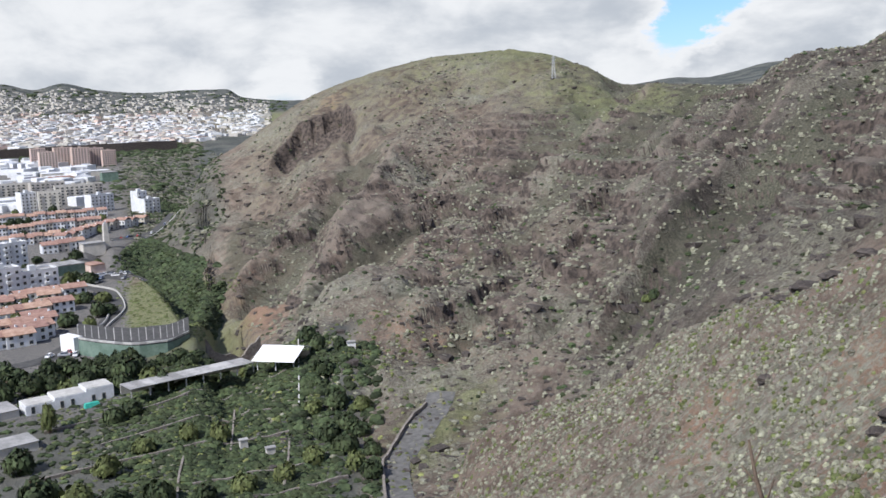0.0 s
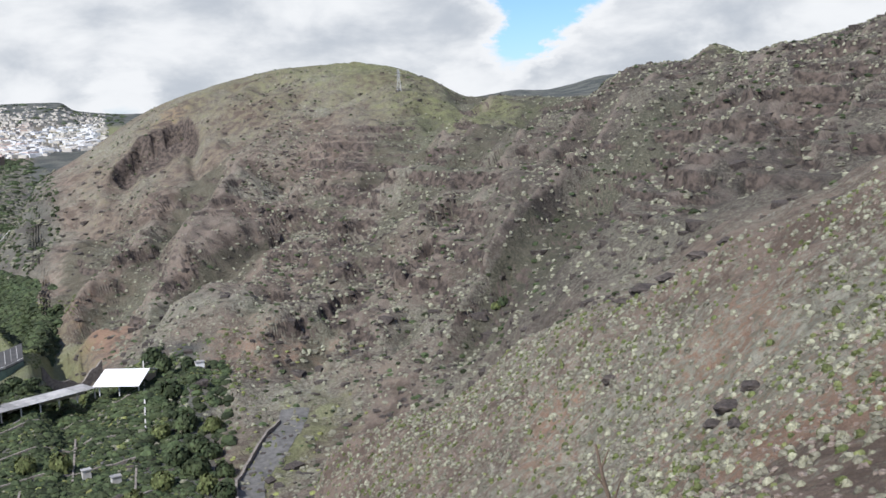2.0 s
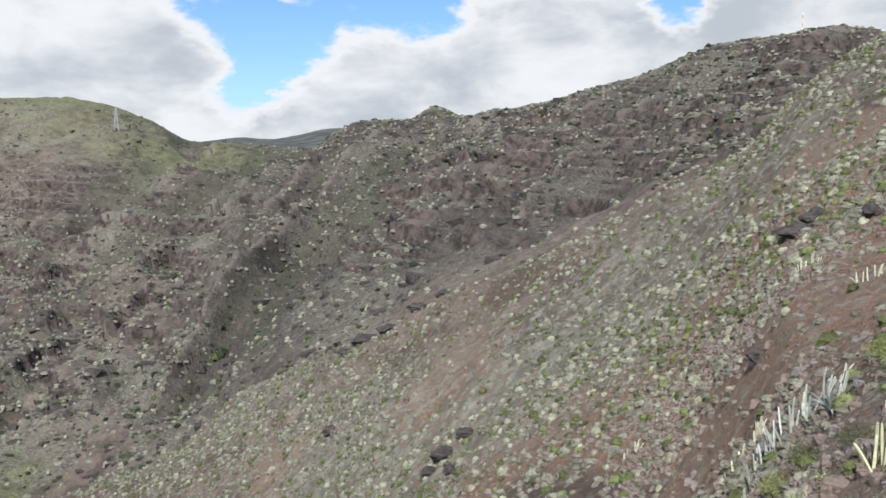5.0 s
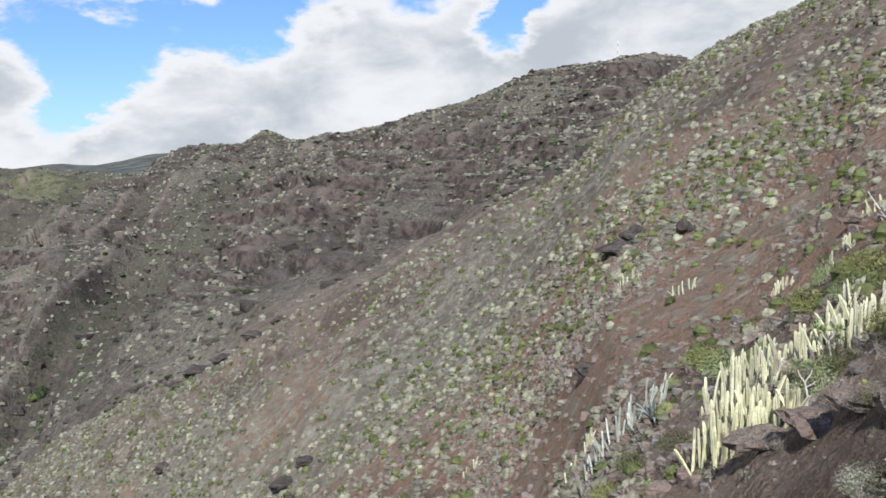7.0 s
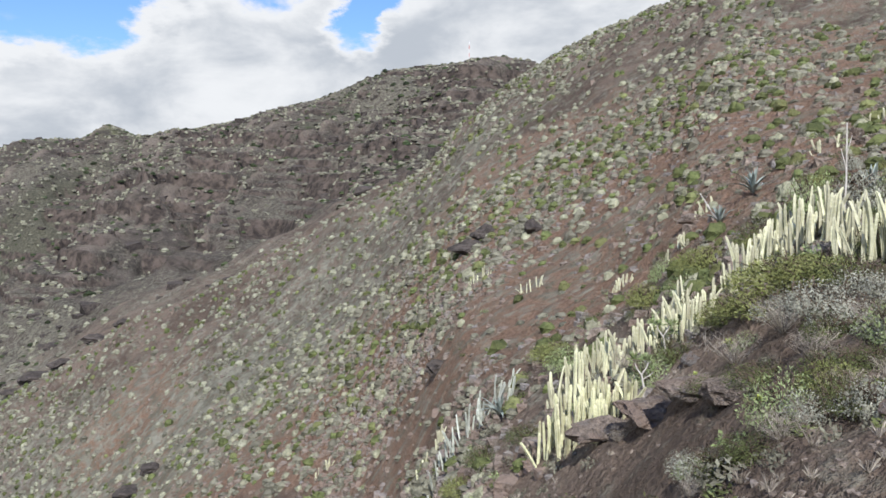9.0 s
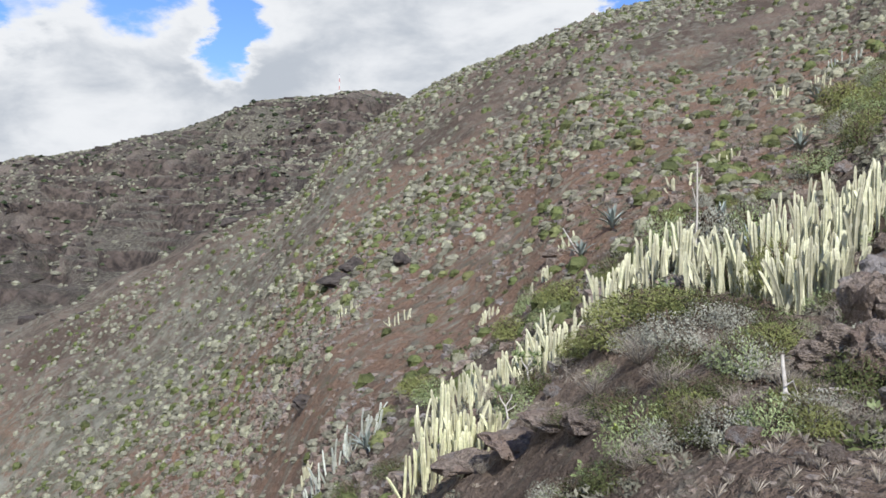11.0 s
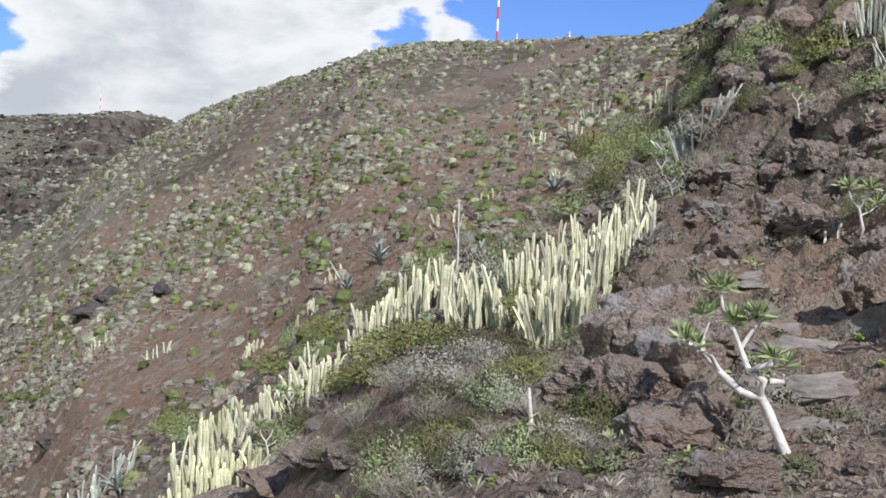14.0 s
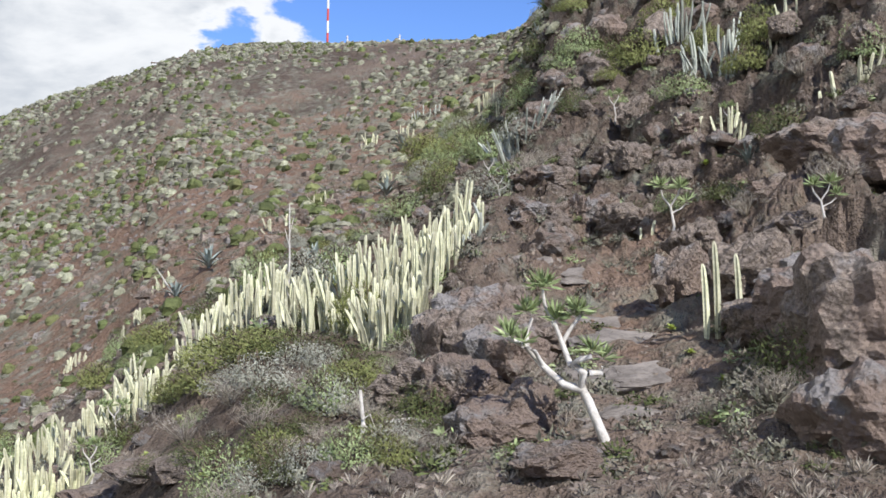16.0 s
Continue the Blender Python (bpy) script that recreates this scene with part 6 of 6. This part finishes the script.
for i in range(14):
    boxed("roof_sheet", barn, FLAT_ROOF, -20 + i * 2.85, -17.2 + i * 2.85, -4.0, 4.0, 3.0 + 0.02 * (i % 2), 3.12 + 0.02 * (i % 2))
for i in range(8):
    boxed("post", barn, CONCRETE, -19.6 + i * 5.6, -19.3 + i * 5.6, -3.6, -3.3, 0, 3.0)
boxed("back_wall", barn, CONCRETE, -20, 20, 3.3, 3.6, 0, 3.0)
villa = site("white_house", -22.5, 293, 14, "low white flat-roofed house in stepped blocks", "house", "", -0.3)
for x0, x1, h in ((-13, -5, 3.0), (-5, 4, 3.8), (4, 12, 4.6)):
    boxed("wall", villa, WALL_WHITE, x0, x1 - 0.003, -4, 4, 0, h)
    boxed("roof", villa, CONCRETE, x0 + 0.3, x1 - 0.3, -3.7, 3.7, h, h + 0.2)
for x in (-11, -8, -3, 0, 6, 9):
    win = put_part("window", WINDOWS[(1.0, 2.0)][0], villa, Matrix.Translation((x, -4, 0.6)))
    put_part("pane", WINDOWS[(1.0, 2.0)][1], win, None, "dark glass pane")
tarp = site("green_tarpaulin", -21.3, 286, 14, "turquoise tarpaulin cover beside the house", "cover")
boxed("sheet", tarp, plain("turquoise_cloth", (0.03, 0.3, 0.24), (0.06, 0.42, 0.34), 1.0, 0.7), -2.2, 2.2, -1.0, 1.0, 0, 1.3, lean=0.3)
for b, r, w, label in ((-26.0, 258, 13, "flat-roofed stone house in the gardens"), (-11.2, 232, 2.2, "tiny stone hut on a terrace"), (-5.9, 296, 2.6, "small white hut by the riverbed"), (-12.8, 238, 2.0, "tiny stone hut on a terrace"), (-27, 290, 16, "flat-roofed pale house in the gardens")):
    hut = site("hut", b, r, 15, label, "hut", "huts", -0.3)
    boxed("wall", hut, WALL_CREAM if w > 3 else (WHITE if b > -7 else CONCRETE), -w / 2, w / 2, -w / 3, w / 3, 0, 2.6)
    boxed("roof", hut, FLAT_ROOF, -w / 2 - 0.2, w / 2 + 0.2, -w / 3 - 0.2, w / 3 + 0.2, 2.6, 2.85)

# the curved car park building with ribs on its dark roof
park = thing("car_park_building", spot(-18.4, 345), label="curved building with dark ribbed roof terrace", category="building")
arc = [(-21.7, 352), (-20.2, 341), (-18.4, 333), (-16.8, 333), (-15.5, 344)]
fine_arc = [(float(eased(s, range(5), [a[0] for a in arc])), float(eased(s, range(5), [a[1] for a in arc]))) for s in np.linspace(0, 4, 17)]
for i, ((b0, r0), (b1, r1)) in enumerate(itertools.pairwise(fine_arc)):
    def slab(name, ra, rb, z0, z1, material, b0=b0, b1=b1, r0=r0, r1=r1):
        bm = bmesh.new()
        vs = [bm.verts.new((*(plan(b, r) - np.array(park.location[:2])), z)) for z in (z0, z1) for b, r in ((b0, r0 + ra), (b1, r1 + ra), (b1, r1 + rb), (b0, r0 + rb))]
        for f in ((3, 2, 1, 0), (4, 5, 6, 7), (0, 1, 5, 4), (1, 2, 6, 5), (2, 3, 7, 6), (3, 0, 4, 7)):
            bm.faces.new([vs[k] for k in f])
        return part(name, bm, material, park)
    slab("wall", 0, 28, -1.0, 4.8, WALL_GREEN)
    slab("roof", 0.02, 28, 4.803, 5.2, ASPHALT)
    slab("parapet", -0.3, 0.3, 5.21, 5.9, CONCRETE if i % 3 == 0 else FLAT_ROOF)
    slab("rib", 6, 26, 5.21, 5.35, CONCRETE if i % 2 else FLAT_ROOF, b0, b0 + 0.1 * (b1 - b0), r0, r0 + 0.1 * (r1 - r0))
gable = site("white_gable", -21.95, 357, 30, "bright white end wall of the curved building", "wall")
boxed("wall", gable, WHITE, -1.8, 1.8, -3, 6, -1, 6.0)

# cars
TYRE = plain("tyre_rubber", (0.015, 0.015, 0.015), (0.03, 0.03, 0.03), 4.0, 0.9)
PAINTS = [plain("car_paint_" + n, tuple(v * 0.9 for v in c), c, 0.5, 0.35, spec=0.5) for n, c in (("white", (0.75, 0.75, 0.75)), ("grey", (0.3, 0.31, 0.33)), ("dark", (0.05, 0.055, 0.07)), ("red", (0.4, 0.05, 0.04)), ("blue", (0.06, 0.12, 0.3)))]


def car_meshes(paint):
    out = []
    for dims, m in ((((-2.1, 2.1, -0.85, 0.85, 0.3, 0.95, 0.06),), paint), (((-1.2, 1.4, -0.75, 0.75, 0.95, 1.45, 0.25),), DARK_GLASS), (((-0.8, 1.0, -0.5, 0.5, 1.45, 1.5, 0.02),), paint)):
        bm = bmesh.new()
        for d in dims:
            box(bm, *d)
        data = bpy.data.meshes.new("car_part")
        bm.to_mesh(data)
        bm.free()
        data.materials.append(m)
        out.append(data)
    v, f = tube([(0, -0.1, 0), (0, 0, 0), (0, 0.1, 0)], [0.32, 0.33, 0.32], 10)
    out.append(mesh_of("wheel", v, f, TYRE, True))
    return out


CARS = [(p, car_meshes(p)) for p in PAINTS]
for i in range(36):
    if i < 24:
        b, r = rng.uniform(-21.2, -17.6), rng.choice([502, 509, 516, 523]) + rng.normal()
    elif i < 32:
        b, r = rng.uniform(-19.0, -16.2), 0
        r = float(np.interp(b, [-19.4, -17.4, -16.1], [690, 712, 745]))
    else:
        b, r = rng.uniform(-25, -20), 352 + rng.normal() * 3
    k = int(rng.choice(5, p=[0.4, 0.25, 0.15, 0.1, 0.1]))
    paint, (body, glass, top, wheel) = CARS[k]
    car = site("car", b, r, rng.choice([0, 90, 60]) + rng.normal() * 6, paint.name[10:] + " parked car on the asphalt", "car", "parked cars", 0.18)
    for n, data in (("body", body), ("glazing", glass), ("roof", top)):
        put_part(n, data, car)
    for x in (-1.3, 1.3):
        for y in (-0.8, 0.8):
            put_part("wheel", wheel, car, Matrix.Translation((x, y, 0.33)))

# trees
CROWN_DARK = [bush_mesh("crown", 80 + i, 420, 0.14, DARK_LEAF, 1.2, 0.1) for i in range(3)]
CROWN_OLIVE = [bush_mesh("crown", 90 + i, 380, 0.14, GREEN_LEAF, 1.2, 0.1) for i in range(2)]
v, f = joined([tube([(0, 0, 0), (0.02, 0, 0.4), (0, 0.03, 0.8)], [0.05, 0.035, 0.015], 7)] + [tube([(0, 0, 0.3 + 0.08 * k), (0.14 * math.cos(k * 2.2), 0.14 * math.sin(k * 2.2), 0.5 + 0.08 * k), (0.3 * math.cos(k * 2.2), 0.3 * math.sin(k * 2.2), 0.66 + 0.06 * k)], [0.025, 0.016, 0.006], 5) for k in range(4)])
TREE_WOOD = mesh_of("trunk", v, f, TRUNK, True)


def tree(bearing, distance, height, spread, olive=False):
    ob = site("tree", bearing, distance, rng.uniform(0, 360), "olive-green leafy tree in the gardens" if olive else "dense dark green tree in the valley", "tree", "valley trees", -0.2)
    put_part("trunk", TREE_WOOD, ob, Matrix.Diagonal((height, height, height, 1)))
    data = CROWN_OLIVE[int(rng.integers(0, 2))] if olive else CROWN_DARK[int(rng.integers(0, 3))]
    put_part("crown", data, ob, Matrix.Translation((0, 0, height * 0.3)) @ Matrix.Diagonal((spread / 2, spread / 2, height * 0.8, 1)))


for b in np.arange(-26.5, -18.4, 0.42):
    tree(b + rng.normal() * 0.1, 316 + rng.normal() * 6, rng.uniform(6, 9), rng.uniform(7, 10))
for b in np.arange(-18.2, -14.4, 0.5):
    tree(b, 318 + rng.normal() * 4, rng.uniform(3, 5), rng.uniform(5, 8))
for b, r, h, s, o in ((-23.7, 268, 9, 5, True), (-18.0, 292, 8, 8, True), (-17.2, 290, 7, 7, False), (-14.2, 244, 6, 6, True), (-20.2, 268, 5, 6, False), (-19.2, 272, 5, 7, False), (-22.6, 300, 6, 6, True), (-19.6, 300, 6, 6, False), (-25.4, 240, 7, 8, False), (-24.6, 216, 8, 9, False), (-22.6, 212, 6, 8, True), (-8.6, 312, 6, 7, False), (-8.0, 300, 6, 6, False), (-7.6, 280, 6, 7, False),
                      (-7.0, 262, 6, 7, False), (-6.4, 246, 5, 7, False), (-8.4, 260, 5, 6, True), (-7.6, 240, 6, 7, False), (-6.6, 228, 6, 7, False), (-8.6, 224, 5, 7, True), (-5.6, 240, 5, 6, False), (-5.4, 258, 5, 6, True), (-6.6, 296, 5, 5, False), (-10.6, 300, 4, 5, True), (-12.4, 306, 4, 6, True), (-13.8, 302, 5, 6, False), (-16.0, 244, 5, 6, True), (-18.6, 240, 5, 6, True), (-20.8, 228, 6, 7, True),
                      (-10.4, 212, 5, 6, True), (-13.0, 206, 5, 7, True), (-15.4, 204, 5, 6, False), (-18.0, 206, 6, 7, False), (-20.6, 206, 6, 8, False), (-6.0, 214, 5, 6, True), (-4.9, 226, 4, 5, False), (-5.0, 208, 5, 6, False), (12.7, 292, 4, 4, False), (12.3, 296, 3, 4, True)):
    tree(b, r, h, s, o)
for _ in range(60):
    b = rng.uniform(-25.5, -19.8)
    tree(b, rng.choice([395, 418, 445, 505, 570, 610, 735, 815, 920, 990, 1130]) + rng.normal() * 6, rng.uniform(5, 8), rng.uniform(6, 10), rng.random() < 0.5)

gardens = lambda b, r: float(np.clip(1.2 - 0.9 * blot(b, r, -2.5, 235, 3, 60), 0, 1)) * (1.0 if b < -3.5 else 0.5)
strewn("garden_scrub", TINY, planted(sow(2800, -27, -2, 184, 322, gardens, 2), 0.4, 1.2, (0.6, 1.0)), GREEN_LEAF, "mixed green garden scrub on the terraces", "bushes")
strewn("garden_pale_scrub", SMALL, planted(sow(700, -27, 3, 184, 312, gardens, 2), 0.4, 1.1, (0.5, 0.9)), GREY_LEAF, "grey-green garden scrub on the terraces", "bushes")
strewn("garden_yellow_scrub", SMALL, planted(sow(260, -24, 4, 184, 312, gardens, 2), 0.4, 1.2, (0.5, 0.9)), YELLOW_LEAF, "yellow-green garden bushes", "bushes")
strewn("garden_dark_scrub", TINY, planted(sow(6500, -27, -6.5, 184, 318, gardens, 2), 0.6, 1.9, (0.6, 1.0)), DARK_LEAF, "dark green thickets between the garden terraces", "bushes")
strewn("far_woods", TINY, planted(sow(300, -27, -9, 3500, 4450, power=1.0), 8, 22, (0.4, 0.6)), DARK_LEAF, "dark woods on the distant hills", "trees")
# woods in the dark leaf colour, which also carries the gorge's shade
strewn("gorge_woods", TINY, planted(sow(6500, -20.4, -11.4, 372, 1050, lambda b, r: float(land(b, r) < 4.5) * float(np.clip(blot(b, r, -16.2, 560, 3.6, 170) * 2.0 + blot(b, r, -17, 850, 3.0, 260) * 0.3, 0, 1)), 2), 1.4, 3.6, (0.7, 1.1)), DARK_LEAF, "dark woods in the gorge, its shade put in their colour", "bushes")
strewn("riverside_scrub", SMALL, planted(sow(520, -9.5, -4.3, 186, 305, power=2), 1.0, 2.4, (0.7, 1.1)), DARK_LEAF, "dark thicket along the riverbed", "bushes")
strewn("town_woods", SMALL, planted(sow(900, -26, -14, 1150, 2300, lambda b, r: float(0.2 + 0.8 * (abs(r - 1900) < 160 or abs(r - 1180) < 40)), 2), 4, 9, (0.6, 0.9)), DARK_LEAF, "dark trees between the town quarters", "trees")
# the distant city: hundreds of small blocks
SHELL = [(np.array([(-1, -1, 0), (1, -1, 0), (1, 1, 0), (-1, 1, 0), (-1, -1, 1), (1, -1, 1), (1, 1, 1), (-1, 1, 1)], float), np.array([(4, 5, 6, 7), (0, 1, 5, 4), (1, 2, 6, 5), (2, 3, 7, 6), (3, 0, 4, 7)]))]


def quarter(name, n, b0, b1, r0, r1, w0, w1, h0, h1, material, label, keep=lambda b, r: 1.0):
    rows = []
    for b, r in sow(n, b0, b1, r0, r1, keep, 1.0):
        p = spot(b, r, -2)
        rows.append((p.x, p.y, p.z, rng.uniform(w0, w1), rng.uniform(h0, h1) + 2, radians(-b) + rng.choice([0.2, 0.5, 1.0]) + rng.normal() * 0.05))
    strewn(name, SHELL, rows, material, label, "buildings")


built = lambda b, r: 1.0 if b < -13 or r > 2200 else 0.0
quarter("far_white_town", 900, -27, -10.5, 2080, 3500, 5, 13, 4, 8, WALL_WHITE, "distant white town on the plain", built)
quarter("far_cream_town", 1400, -27, -10, 2080, 4000, 4, 12, 4, 8, WALL_CREAM, "distant cream houses on the plain", built)
quarter("far_pink_town", 260, -27, -14, 2080, 3600, 5, 12, 4, 8, WALL_PINK, "distant reddish houses on the plain", built)
quarter("middle_town", 160, -27, -20.2, 960, 1750, 5, 12, 5, 9, WALL_WHITE, "white houses between the apartment blocks")
quarter("hill_town", 480, -27, -10, 3700, 4300, 4, 9, 3, 6, WALL_CREAM, "houses scattered over the distant hills")
wall_along([(-25, 1850), (-22, 1865), (-18.5, 1875), (-15.4, 1900)], 17, 6, SHADE_BASALT, "long dark cliff below the distant town", "cliff", -4)
strewn("dry_gorge_scrub", TINY, planted(sow(1500, -18.4, -12.9, 600, 1800), 1.0, 3.2, (0.7, 1.1)), GREY_LEAF, "grey scrub on the sides of the gorge", "bushes")
# the dark half of the gorge scrub stands in for pockets of shade
strewn("middle_gorge_scrub", TINY, planted(sow(1300, -18.4, -12.9, 600, 1000), 0.9, 2.6, (0.7, 1.1)), DARK_LEAF, "scrub on the sides of the gorge, coloured dark as shade pockets", "bushes")
strewn("bank_scrub", SMALL, planted(sow(700, -19.4, -12.4, 345, 500, lambda b, r: float(land(b, r) > 3)), 0.4, 1.1, (0.5, 0.9)), GREEN_LEAF, "green bushes on the grassy bank above the gorge", "bushes")
strewn("upper_gorge_scrub", TINY, planted(sow(900, -19.6, -13.2, 950, 1880), 2.0, 5.0, (0.5, 0.9)), DARK_LEAF, "dark scrub on the terraces of the upper gorge", "bushes")
